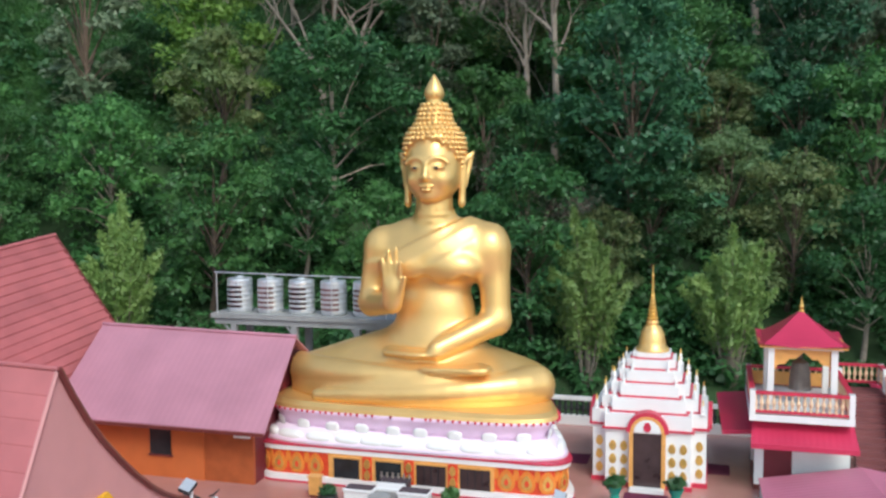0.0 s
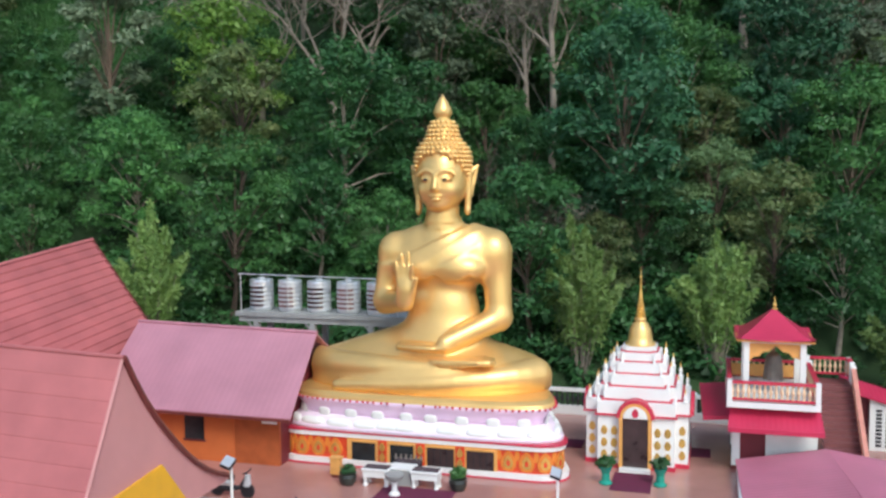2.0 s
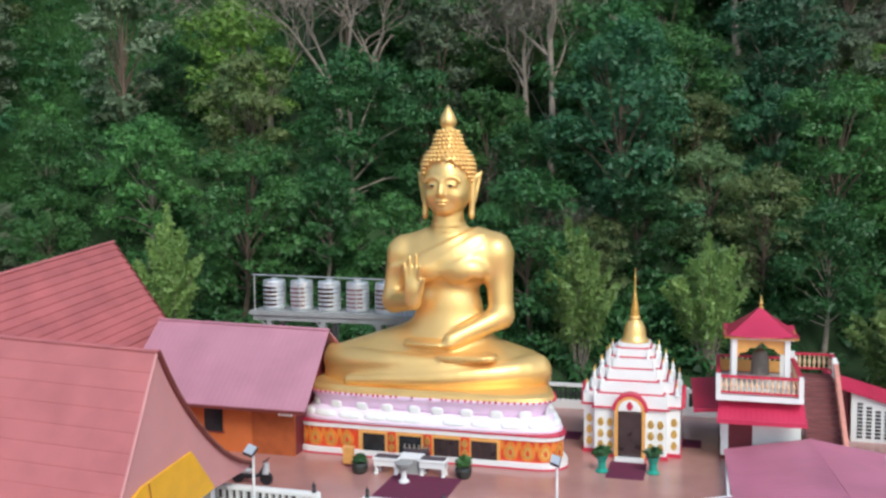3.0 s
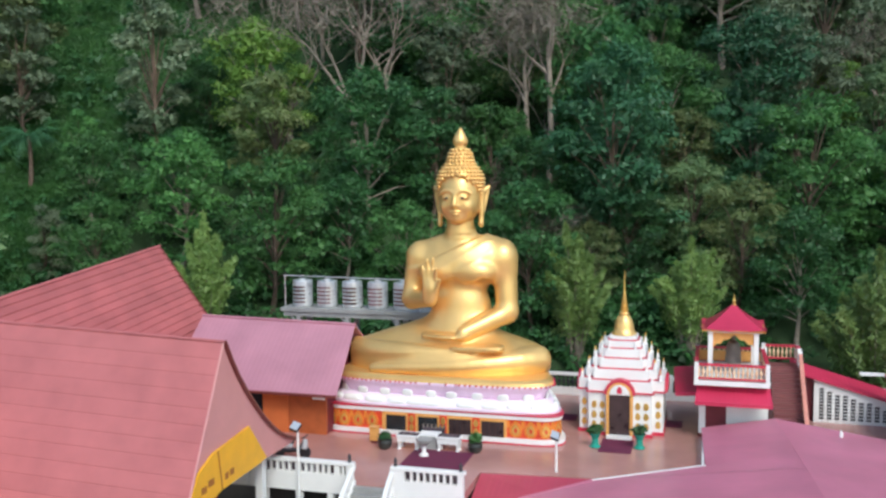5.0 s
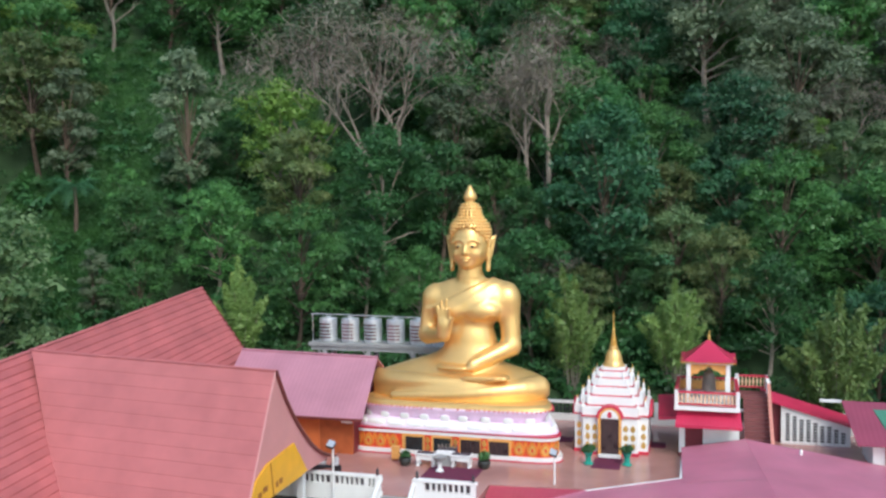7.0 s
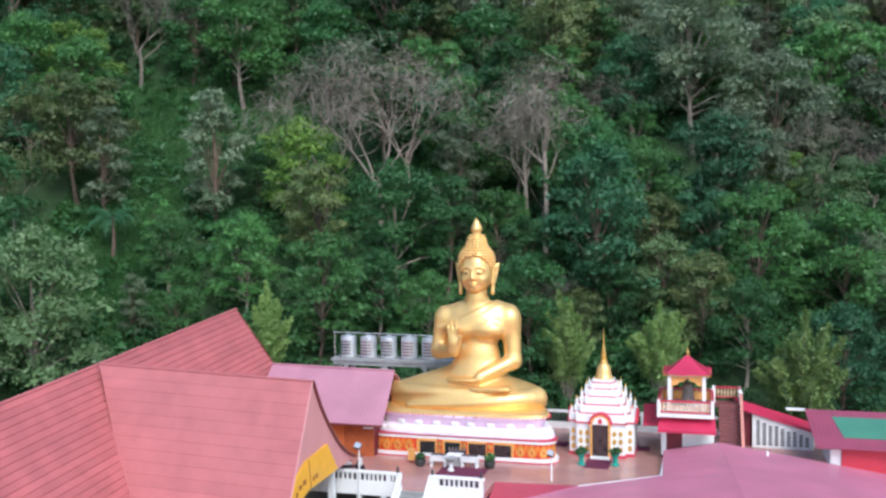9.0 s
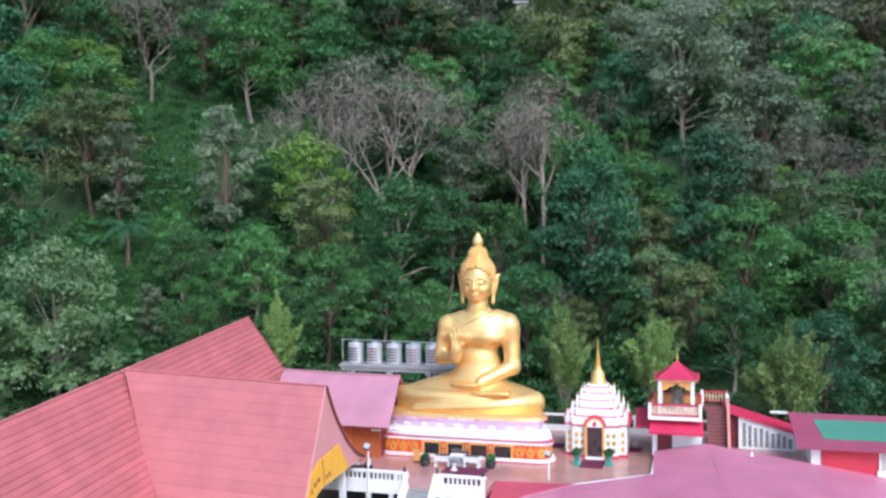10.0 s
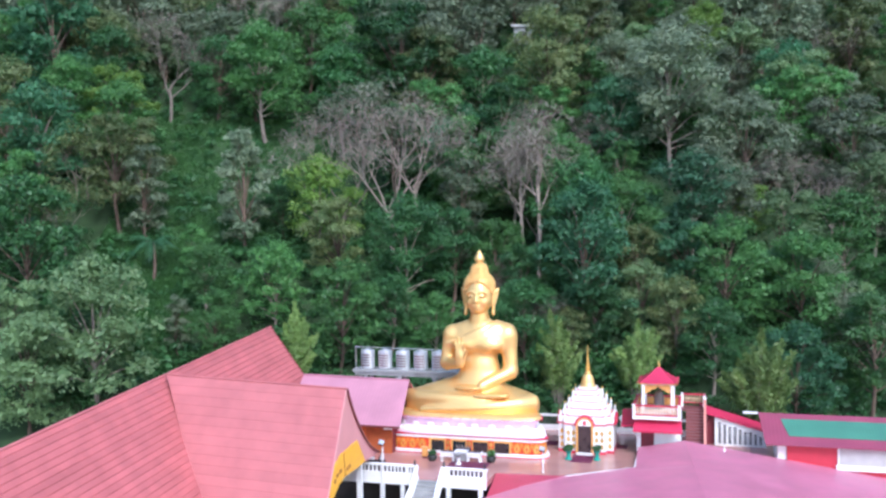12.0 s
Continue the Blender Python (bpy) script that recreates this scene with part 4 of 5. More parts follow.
part("bell", lathe([(0.40, 3.3), (0.37, 3.4), (0.33, 3.95), (0.27, 4.25), (0.08, 4.4), (0.05, 4.95)], 3.05, 34.45, 14), bronze, tower, "dull grey bronze bell")


def hip_roof(cx, cy, hx, hy, z0, zt, top, flare=0.12):
    bm = bmesh.new()
    rows = []
    for t in (0, 0.12, 0.35, 0.7, 1.0):
        k = 1 - t * (1 - top)
        z = z0 + (zt - z0) * (t ** 1.25)
        rows.append([bm.verts.new((cx + sx * hx * k, cy + sy * hy * k, z + (flare if t == 0 else 0.0))) for sx, sy in ((-1, -1), (0, -1), (1, -1), (1, 0), (1, 1), (0, 1), (-1, 1), (-1, 0))])
        for i, v in enumerate(rows[-1]):
            if t == 0 and i % 2:
                v.co.z -= flare
    for a, b in zip(rows, rows[1:]):
        for i in range(8):
            bm.faces.new((a[i], a[(i + 1) % 8], b[(i + 1) % 8], b[i]))
    bm.faces.new(rows[-1])
    bm.faces.new(rows[0][::-1])
    return bm


part("roof", hip_roof(3.02, 34.45, 1.44, 1.55, 5.02, 6.05, 0.06), crimson_sheet, tower, "crimson hipped pavilion roof")
part("eave_trim", slab([(1.62, 32.95, 5.06), (4.42, 32.95, 5.06), (4.42, 35.95, 5.06), (1.62, 35.95, 5.06)], 0.05), ochre, tower)
part("finial", lathe([(0.09, 6.0), (0.11, 6.08), (0.05, 6.14), (0.09, 6.24), (0.04, 6.36), (0.01, 6.58)], 3.05, 34.45, 10), gold_leaf, tower, "small gold finial")
# stair
stair = thing("tower_stair", 5.5, 34.5, 0, "brown tiled outdoor stair with an orange balustrade", "stair")
N = 15
for i in range(N):
    v0, z1 = 32.6 + 4.15 * i / N, 2.66 * (i + 1) / N
    part("step", box(4.9, 6.25, v0, v0 + 4.15 / N + 0.02, max(z1 - 0.5, 0), z1), stair_brown, stair)
for u in (6.25,):
    railing(stair, (u, 32.6), (u, 36.7), (0.1, 2.76), 24, white, salmon, 0.72, bal_me)

# ---- white vented wall with its lean-to roof ----
shed = thing("vented_shed", 9, 38, 0, "white shed with vent slots under a red sloping roof", "building")
part("wall", face_prism([(6.95, 0), (10.55, 0), (10.55, 1.08), (6.95, 2.12)], 37.0, 37.15, "v"), white, shed, "white rendered wall")
part("end_wall", box(6.3, 6.95, 37.3, 37.45, 0, 2.3), maroon_wall, shed)
part("side_wall", box(6.96, 7.1, 37.15, 39.5, 0, 1.9), white, shed)
slot_me = finish(box(-0.11, 0.11, -0.012, 0.012, -0.05, 0.05), "vent_slot", dark_metal)
for i in range(9):
    x = 7.3 + 0.36 * i
    top = 2.12 - (x - 6.95) * 0.289 - 0.35
    j = 0
    while 0.22 + 0.16 * j < top:
        again("vent_slot", slot_me, shed, pose(x - 9, 36.99 - 38, 0.22 + 0.16 * j))
        j += 1
o = part("roof_sheet", slab([(5.9, 36.8, 2.52), (10.9, 36.8, 1.08), (10.9, 38.5, 1.35), (5.9, 38.5, 2.8)], 0.06), crimson_sheet, shed, "crimson lean-to roof sheet")
with_uv(o, (1, 0, 0), (0, 1, 0))

# ---- far house with a green roof light ----
house = thing("red_house", 15, 33.5, -0.5, "red-walled house with a plum metal roof and green roof light", "building")
o = part("roof_sheet", slab([(9.95, 36.2, 2.72), (24.5, 36.2, 2.72), (24.5, 32.1, 1.35), (10.2, 32.1, 1.35)], 0.06), plum_sheet, house, "plum coloured metal roof")
with_uv(o, (1, 0, 0), (0, 1, 0))
o = part("roof_light", slab([(11.4, 35.4, 2.49), (24.5, 35.4, 2.49), (24.5, 33.2, 1.76), (11.8, 33.2, 1.76)], 0.03), green_sheet, house, "green translucent roof sheet")
with_uv(o, (1, 0, 0), (0, 1, 0))
part("wall", box(11.6, 24.0, 32.6, 36.0, -3.2, 1.4), red_wall, house, "red painted wall")
part("gutter", box(8.9, 10.0, 36.4, 36.55, 2.56, 2.7), white, house, "white gutter arm")
part("wall_end", box(11.0, 11.58, 32.7, 36.0, -3.2, 1.35), white, house)
part("panel_frame", face_prism([(14.8, 0.06), (20.1, 0.06), (20.1, 1.26), (14.8, 1.26)], 32.52, 32.59, "v"), white, house, "white frame round the grey panel")
part("wall_panel", box(14.92, 20.0, 32.49, 32.54, 0.12, 1.18), grey_panel, house, "wide pale grey sheet panel")
part("window_sill", box(14.7, 20.2, 32.4, 32.6, -0.25, 0.1), white, house)

# ---- near roofs below the terrace ----
near = thing("pink_pavilion", 6, 20, -3.2, "low pavilion with a broad rose-pink metal roof", "building")
A, F = (4.85, 32.6, 1.2), (7.7, 2.0, 1.2)
LEFT = [(1.65, 32.6, 0.55), (1.85, 27.3, 0.44), (-2.5, 25.5, 0.05), (-5.2, 24.0, -0.42), (-9.5, 20.3, -1.15), (-9.5, 2.0, -1.5)]
TOP = [(4.85, 32.6, 1.2), (5.3, 27.6, 1.2), (5.5, 25.5, 1.2), (5.65, 24.0, 1.2), (6.0, 20.3, 1.2), (7.7, 2.0, 1.2)]
for k in range(5):
    o = part("roof_sheet", slab([LEFT[k], LEFT[k + 1], TOP[k + 1], TOP[k]], 0.06), rose_sheet, near, "rose-pink metal roof sheet")
    with_uv(o, (0, 1, 0), (1, 0, 0))
o = part("roof_sheet", slab([A, F, (24, 2, -2.2), (24, 30.0, -1.9), (17.8, 32.6, -0.63)], 0.06), rose_sheet, near, "rose-pink metal roof sheet")
with_uv(o, (0, 1, 0), (1, 0, 0))
part("wall", box(-7, 20, 4, 24, -3.2, -2.4), white, near)
part("corner_board", box(1.70, 1.80, 27.4, 32.6, -0.3, 0.42), white, near, "white corner board")
crim = thing("crimson_canopy", -3, 24, -3.2, "crimson sheet canopy beside the terrace", "canopy")
o = part("roof_sheet", slab([(-7.1, 25.45, -0.02), (2.0, 26.25, -0.02), (2.0, 22.0, -1.0), (-7.1, 22.0, -1.0)], 0.05), faded_sheet, crim)
with_uv(o, (1, 0, 0), (0, 1, 0))
for u in (-6.8, 1.5):
    part("post", box(u - 0.06, u + 0.06, 22.3, 22.42, -3.1, -0.95), steel, crim)

# ---- trees ----
def unit(v):
    return v / np.linalg.norm(v, axis=1)[:, None]


def leaf_cloud(blobs, count, size, rng, droop=0.0, broad=0.55, inner=0.12):
    """Many small leaves, one bent blade each, over a set of round clumps, with a few large ones filling their hearts."""
    B = np.array(blobs)
    w = B[:, 3] * B[:, 4]
    B = B[rng.choice(len(blobs), count, p=w / w.sum())]
    d = unit(rng.normal(size=(count, 3)))
    d[:, 2] = np.where(rng.random(count) < 0.72, np.abs(d[:, 2]), d[:, 2])
    heart = rng.random(count) < inner
    rad = np.where(heart, rng.uniform(0.15, 0.7, count), rng.uniform(0.5, 1.12, count) ** 0.6)
    c = B[:, :3] + d * rad[:, None] * np.stack([B[:, 3], B[:, 3], B[:, 4]], 1)
    nrm = unit(d * 0.75 + rng.normal(size=(count, 3)) * 0.5 + np.array([0, 0, 0.6]))
    t = unit(np.cross(nrm, rng.normal(size=(count, 3))))
    t[:, 2] -= droop
    b = np.cross(nrm, t)
    s = (size * rng.uniform(0.6, 1.35, count) * np.where(heart, 2.3, 1.0))[:, None]
    v = np.stack([c - t * s * 0.8 + b * s * broad, c + t * s, c - t * s * 0.8 - b * s * broad], 1)
    return v.reshape(-1, 3)


def leaves_mesh(name, verts, material):
    me = bpy.data.meshes.new(name)
    n = len(verts) // 3
    me.vertices.add(len(verts))
    me.vertices.foreach_set("co", verts.astype(np.float32).ravel())
    me.loops.add(3 * n)
    me.loops.foreach_set("vertex_index", np.arange(3 * n, dtype=np.int32))
    me.polygons.add(n)
    me.polygons.foreach_set("loop_start", np.arange(0, 3 * n, 3, dtype=np.int32))
    me.update(calc_edges=True)
    me.materials.append(material)
    return me


def branch(bm, p, d, length, r, depth, rng, spread=0.6, seg=6, tips=None):
    """A forking limb."""
    pts, rad = [p], [r]
    q, dd = Vector(p), Vector(d).normalized()
    k = 4 if depth > 1 else 3
    for i in range(k):
        dd = (dd + Vector(rng.normal(size=3)) * 0.16 + Vector((0, 0, 0.06))).normalized()
        q = q + dd * (length / k)
        pts.append(q.copy())
        rad.append(r * (1 - 0.55 * (i + 1) / k))
    tube(pts, rad, seg, bm)
    if tips is not None and depth <= 1:
        tips.append(q.copy())
    if depth > 0:
        for i in range(3):
            side = Vector(rng.normal(size=3))
            side -= dd * side.dot(dd)
            nd = (dd + side.normalized() * rng.uniform(spread * 0.6, spread * 1.3)).normalized()
            at = pts[-1] if i < 2 else pts[-2]
            branch(bm, at, nd, length * rng.uniform(0.55, 0.8), rad[-1] * 0.8, depth - 1, rng, spread, max(seg - 1, 3), tips)


def broad_tree(seed, height, width, trunk_part, leaf, bark, count, size, layers=9, flat=0.80):
    """A tree: trunk with limbs, and a domed crown of leafy clumps carried on the limbs' ends."""
    rng = np.random.default_rng(seed)
    root = new("broadleaf_tree")
    bm = bmesh.new()
    h0 = height * trunk_part
    bend = Vector((rng.normal() * 0.25, rng.normal() * 0.25, 0))
    r0 = height * 0.012 + 0.04
    top = Vector((bend.x * 2, bend.y * 2, height * 0.72))
    tube([(0, 0, -0.8), (bend.x, bend.y, h0 * 0.5), (bend.x * 1.5, bend.y * 1.5, h0), top], [r0 * 1.4, r0, r0 * 0.85, r0 * 0.3], 7, bm)
    blobs = []
    lop = rng.uniform(0, 6.28)
    for i in range(layers):
        f = (i + 0.5) / layers
        a = i * 2.4 + rng.uniform(-0.5, 0.5)
        zz = h0 + (height - h0) * (0.04 + 0.86 * f)
        reach = math.sqrt(max(1 - (max(f - 0.30, 0) / 0.78) ** 2, 0.02)) * (0.75 + 0.25 * min(f / 0.3, 1))
        rr = width * 0.40 * reach * rng.uniform(0.45, 1.0) * (1 + 0.18 * math.cos(a - lop))
        c = Vector((math.cos(a) * rr, math.sin(a) * rr, zz + rng.normal() * 0.25))
        s = width * rng.uniform(0.12, 0.19)
        blobs.append((c.x, c.y, c.z, s, s * flat))
        st = Vector((bend.x * 1.5, bend.y * 1.5, h0 * 0.9 + (zz - h0) * 0.45))
        mid_p = st.lerp(c, 0.55) + Vector((0, 0, 0.25))
        tube([st, mid_p, c], [r0 * 0.4, r0 * 0.25, r0 * 0.08], 4, bm)
        for k in range(4):
            o = Vector(rng.normal(size=3)).normalized() * s * rng.uniform(0.8, 1.25)
            o.z = abs(o.z) * 0.6 - 0.12 * s
            s2 = s * rng.uniform(0.32, 0.62)
            blobs.append((c.x + o.x, c.y + o.y, c.z + o.z, s2, s2 * flat))
    blobs.append((bend.x * 2, bend.y * 2, height * 0.93, width * 0.14, width * 0.14 * flat))
    trunk = new("trunk", finish(bm, "trunk", bark))
    trunk.parent = root
    crown = new("crown", leaves_mesh("crown", leaf_cloud(blobs, count, size, rng), leaf))
    crown.parent = root
    return root


def feather_tree(seed, height, width, leaf, count, size):
    """A plumy clump: many arching stems with narrow leaves standing off them."""
    rng = np.random.default_rng(seed)
    root = new("feathery_tree")
    bm = bmesh.new()
    C, T = [], []
    stems = 24
    for i in range(stems):
        a = i * 2.39
        out = Vector((math.cos(a), math.sin(a), 0)) * width * 0.5 * math.sqrt((i + 0.5) / stems) * rng.uniform(0.75, 1.1)
        hh = height * (1.0 - 0.45 * (i / stems)) * rng.uniform(0.8, 1.02)
        p = [Vector((0, 0, -0.5)) + out * 0.12, out * 0.5 + Vector((0, 0, hh * 0.5)), out * 0.85 + Vector((0, 0, hh * 0.85)), out * 1.2 + Vector((0, 0, hh))]
        tube(p, [0.05, 0.045, 0.025, 0.008], 4, bm)
        for k in range(count // stems):
            f = rng.uniform(0.18, 1.0) ** 0.8 * 3
            j = min(int(f), 2)
            c = p[j].lerp(p[j + 1], f - j)
            fat = 0.075 * width * (1.12 - f / 3)
            C.append(np.array(c) + rng.normal(size=3) * fat)
            T.append(np.array((p[j + 1] - p[j]).normalized()) * 0.55 + rng.normal(size=3) * 0.55)
    trunk = new("trunk", finish(bm, "trunk", bark_pale))
    trunk.parent = root
    C, T = np.array(C), unit(np.array(T))
    side = unit(np.cross(T, rng.normal(size=T.shape)))
    s = size * rng.uniform(0.6, 1.4, len(C))[:, None]
    v = np.stack([C - T * s + side * s * 0.24, C + T * s * 1.2, C - T * s - side * s * 0.24], 1).reshape(-1, 3)
    crown = new("crown", leaves_mesh("crown", v, leaf))
    crown.parent = root
    return root


def bare_tree(seed, height, spread, bark, leaf=None, count=0, depth=4, fork=0.30):
    """A leafless or nearly leafless tree with forking limbs and fine twigs."""
    rng = np.random.default_rng(seed)
    root = new("bare_tree")
    bm, tips = bmesh.new(), []
    h0 = height * fork
    r0 = 0.0135 * height * (1.25 - 0.8 * fork)
    tube([(0, 0, -0.8), (0.1, 0, h0 * 0.5), (0.0, 0.1, h0)], [r0 * 1.3, r0, r0 * 0.85], 7, bm)
    for i in range(5):
        a = i * 1.7 + rng.uniform(-0.4, 0.4)
        branch(bm, Vector((0, 0.1, h0 * (0.65 + 0.08 * i))), Vector((math.cos(a) * spread, math.sin(a) * spread, 1)), height * (0.29 if fork < 0.4 else 0.15), r0 * 0.62, depth - 1, rng, 0.62, 5, tips)
    t = new("trunk", finish(bm, "trunk", bark))
    t.parent = root
    twigs = [(p.x, p.y, p.z, 0.85, 0.8) for p in tips]
    v = leaf_cloud(twigs, count, 0.16, rng, 0, 0.55, 0.0) if leaf else leaf_cloud(twigs, count, 0.40, rng, -0.3, 0.04, 0.0)
    c = new("crown", leaves_mesh("crown", v, leaf or twig_grey))
    c.parent = root
    return root


def palm_tree(height, reach):
    rng = np.random.default_rng(5)
    root = new("palm_tree")
    t = new("trunk", finish(tube([(0, 0, -0.5), (0.1, 0, height * 0.5), (0, 0, height)], [0.2, 0.15, 0.14], 7), "trunk", bark_dark))
    t.parent = root
    for k in range(15):
        a = k * 2.4
        up = rng.uniform(0.1, 0.9)
        bm = bmesh.new()
        prev = None
        for i in range(17):
            f = i / 16
            out = reach * f * (1 - 0.15 * up)
            z = height + reach * (up * f * 0.9 - 0.75 * f * f)
            c = Vector((math.cos(a) * out, math.sin(a) * out, z))
            s = Vector((-math.sin(a), math.cos(a), 0))
            if prev is not None:
                for sd in (-1, 1):
                    w = 0.75 * math.sin(math.pi * min(f * 0.85 + 0.12, 1)) + 0.06
                    tip = c + s * sd * w + Vector((0, 0, -0.35 * w)) + (c - prev) * 0.6
                    bm.faces.new([bm.verts.new(prev), bm.verts.new(prev.lerp(c, 0.55)), bm.verts.new(tip)])
            prev = c
        f = new("frond", finish(bm, "frond", leaf_blue))
        f.parent = root
    return root


LEAVES = {"deep": leaf_deep, "blue": leaf_blue, "mid": leaf_mid, "olive": leaf_olive, "lime": leaf_lime, "grey": leaf_grey, "fresh": leaf_fresh}
PROTO = {}


def proto(kind, tone, k):
    """The first tree of its kind; it is used itself before it is copied."""
    key = (kind, tone, k)
    if key not in PROTO:
        if kind == "broad":
            PROTO[key] = broad_tree(10 + k, 10.0, (8.6, 7.2, 8.0)[k], (0.20, 0.24, 0.14)[k], LEAVES[tone], (bark_pale, bark_dark, bark_dark)[k], 9000, 0.122, (18, 17, 20)[k])
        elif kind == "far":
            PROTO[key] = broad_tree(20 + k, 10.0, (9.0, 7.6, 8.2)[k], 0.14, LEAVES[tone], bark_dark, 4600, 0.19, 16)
        elif kind == "slim":
            PROTO[key] = broad_tree(30 + k, 10.0, 5.0, 0.08, LEAVES[tone], bark_dark, 5500, 0.135, 20, 0.9)
        elif kind == "bare":
            PROTO[key] = bare_tree(50 + k, 10.0, (0.95, 0.7, 0.42)[k], (twig_grey, bark_pale, bark_pale)[k], None, 1300, 4, (0.30, 0.32, 0.60)[k])
        elif kind == "sparse":
            PROTO[key] = bare_tree(60 + k, 10.0, 0.8, twig_grey, LEAVES[tone], 2600)
        elif kind == "feather":
            PROTO[key] = feather_tree(70 + k, 10.0, (5.2, 4.6)[k], leaf_feather, 8000, 0.23)
        elif kind == "palm":
            PROTO[key] = palm_tree(3.6, 2.9)
        PROTO[key]["fresh"] = 1
    return PROTO[key]


WORDS = {"deep": "dark green", "blue": "bluish green", "mid": "mid green", "olive": "olive brown-green", "lime": "bright yellow-green", "grey": "grey-green", "fresh": "fresh pale green"}
TREES = []


def plant(kind, tone, x, y, h, k=0, turn=None):
    p = proto(kind, tone, k)
    full = 3.6 if kind == "palm" else 10.0
    s = h / full
    turn = turn if turn is not None else (x * 37 + y * 53) % 360
    m = pose(x, y, hill(x, y), 0, 0, turn)
    if p.get("fresh"):
        del p["fresh"]
        p.matrix_basis = m
        ob = p
    else:
        ob = copy_thing(p, m)
    ob.scale = (s, s, s)
    lab = {"broad": f"{WORDS.get(tone)} broadleaf tree on the hillside", "far": f"{WORDS.get(tone)} broadleaf tree high on the hillside", "slim": f"slender {WORDS.get(tone)} tree on the hillside",
           "bare": "leafless grey tree with forking branches", "sparse": f"thin-leaved {WORDS.get(tone)} tree showing its limbs",
           "feather": "light green feathery tree behind the terrace", "palm": "green palm tree with drooping fronds"}[kind]
    tagged(ob, lab, "tree")
    TREES.append((x, y, h))
    return ob


# the trees that stand out: kind, tone, x, y, height
for tone, k, x, y, h in [('blue', 0, -45.3, 65.3, 12.8), ('blue', 0, 22.1, 57.2, 12.9), ('deep', 2, -40.5, 50.9, 13.7), ('mid', 2, -20.1, 87.2, 12.3), ('mid', 2, 29.7, 48.3, 11.3), ('mid', 2, 3.0, 50.0, 6.1), ('mid', 2, -13.4, 91.6, 12.7), ('olive', 0, -44.1, 81.1, 12.2), ('olive', 0, 8.2, 47.0, 5.8), ('lime', 1, -39.9, 71.7, 11.1), ('lime', 1, 29.1, 60.3, 6.5), ('mid', 0, -24.0, 78.1, 14.5), ('mid', 0, 37.6, 72.6, 13.1), ('mid', 0, -18.7, 50.1, 9.0), ('lime', 0, -15.8, 60.5, 10.8), ('olive', 1, -13.4, 54.6, 10.5), ('olive', 1, 15.6, 53.4, 8.1), ('deep', 0, -6.4, 53.1, 11.7), ('mid', 0, 35.9, 54.2, 10.9), ('deep', 0, -7.8, 49.0, 7.5), ('deep', 0, 19.8, 44.0, 8.8), ('deep', 0, 2.1, 81.6, 12.3)]:
    plant("broad", tone, x, y, h, k)
for tone, k, x, y, h in [('deep', 0, -0.1, 50.0, 4.5), ('mid', 1, -0.9, 65.8, 13.3), ('mid', 1, 32.4, 42.0, 11.2), ('mid', 1, 2.4, 55.7, 9.5), ('olive', 2, 11.3, 81.6, 15.7), ('olive', 2, 17.2, 47.0, 8.1), ('blue', 2, 9.9, 50.9, 14.2), ('blue', 2, 25.4, 41.0, 9.2), ('grey', 0, 23.7, 72.1, 17.9), ('grey', 2, 19.9, 82.0, 11.8), ('lime', 2, 32.3, 89.1, 11.5), ('mid', 2, 22.3, 49.6, 11.4), ('mid', 2, -23.1, 47.0, 7.4), ('mid', 2, -12.2, 47.0, 10.1), ('grey', 2, 29.5, 66.1, 13.6), ('deep', 2, 4.4, 46.0, 9.6), ('grey', 1, 40.9, 65.3, 14.3), ('deep', 1, 10.9, 48.0, 6.9), ('deep', 1, -8.3, 80.0, 17.4), ('deep', 1, 4.7, 52.0, 8.6), ('fresh', 2, -36.0, 39.0, 10.0), ('fresh', 0, -30.8, 41.0, 13.8)]:
    plant("broad", tone, x, y, h, k)
for tone, k, x, y, h in [('fresh', 1, -40.0, 44.0, 9.2), ('blue', 1, -49.3, 78.6, 17.1)]:
    plant("broad", tone, x, y, h, k)
for tone, k, x, y, h in [('olive', 0, -41.9, 65.0, 9.2), ('grey', 0, -11.9, 73.5, 12.0), ('olive', 1, 5.1, 70.8, 6.3)]:
    plant("sparse", tone, x, y, h, k)
for tone, k, x, y, h in [('grey', 0, -32.9, 60.8, 10.0), ('grey', 1, -23.2, 60.1, 13.1)]:
    plant("slim", tone, x, y, h, k)
for tone, k, x, y, h in [('', 0, -36.1, 80.2, 14.0), ('', 0, 14.1, 73.0, 8.5), ('', 0, 47.1, 87.6, 10.5), ('', 0, 2.6, 54.0, 6.5), ('', 1, -5.8, 65.8, 14.5), ('', 0, -13.3, 62.5, 15.5), ('', 1, -8.2, 60.5, 18.5), ('', 2, 6.4, 56.5, 19.5), ('', 2, 5.0, 58.6, 16.0), ('', 0, -41.1, 66.0, 8.5), ('', 1, 32.8, 62.2, 9.2), ('', 1, 37.2, 60.8, 8.6), ('', 0, -26.5, 92.0, 12.5)]:
    plant("bare", tone, x, y, h, k)
for tone, k, x, y, h in [('', 0, 21.6, 37.5, 10.6), ('', 0, 13.3, 43.2, 7.8), ('', 1, 6.5, 43.5, 8.4), ('', 1, -15.6, 44.2, 8.4)]:
    plant("feather", tone, x, y, h, k)
for tone, k, x, y, h in [('', 0, -31.2, 56.4, 3.7)]:
    plant("palm", tone, x, y, h, k)


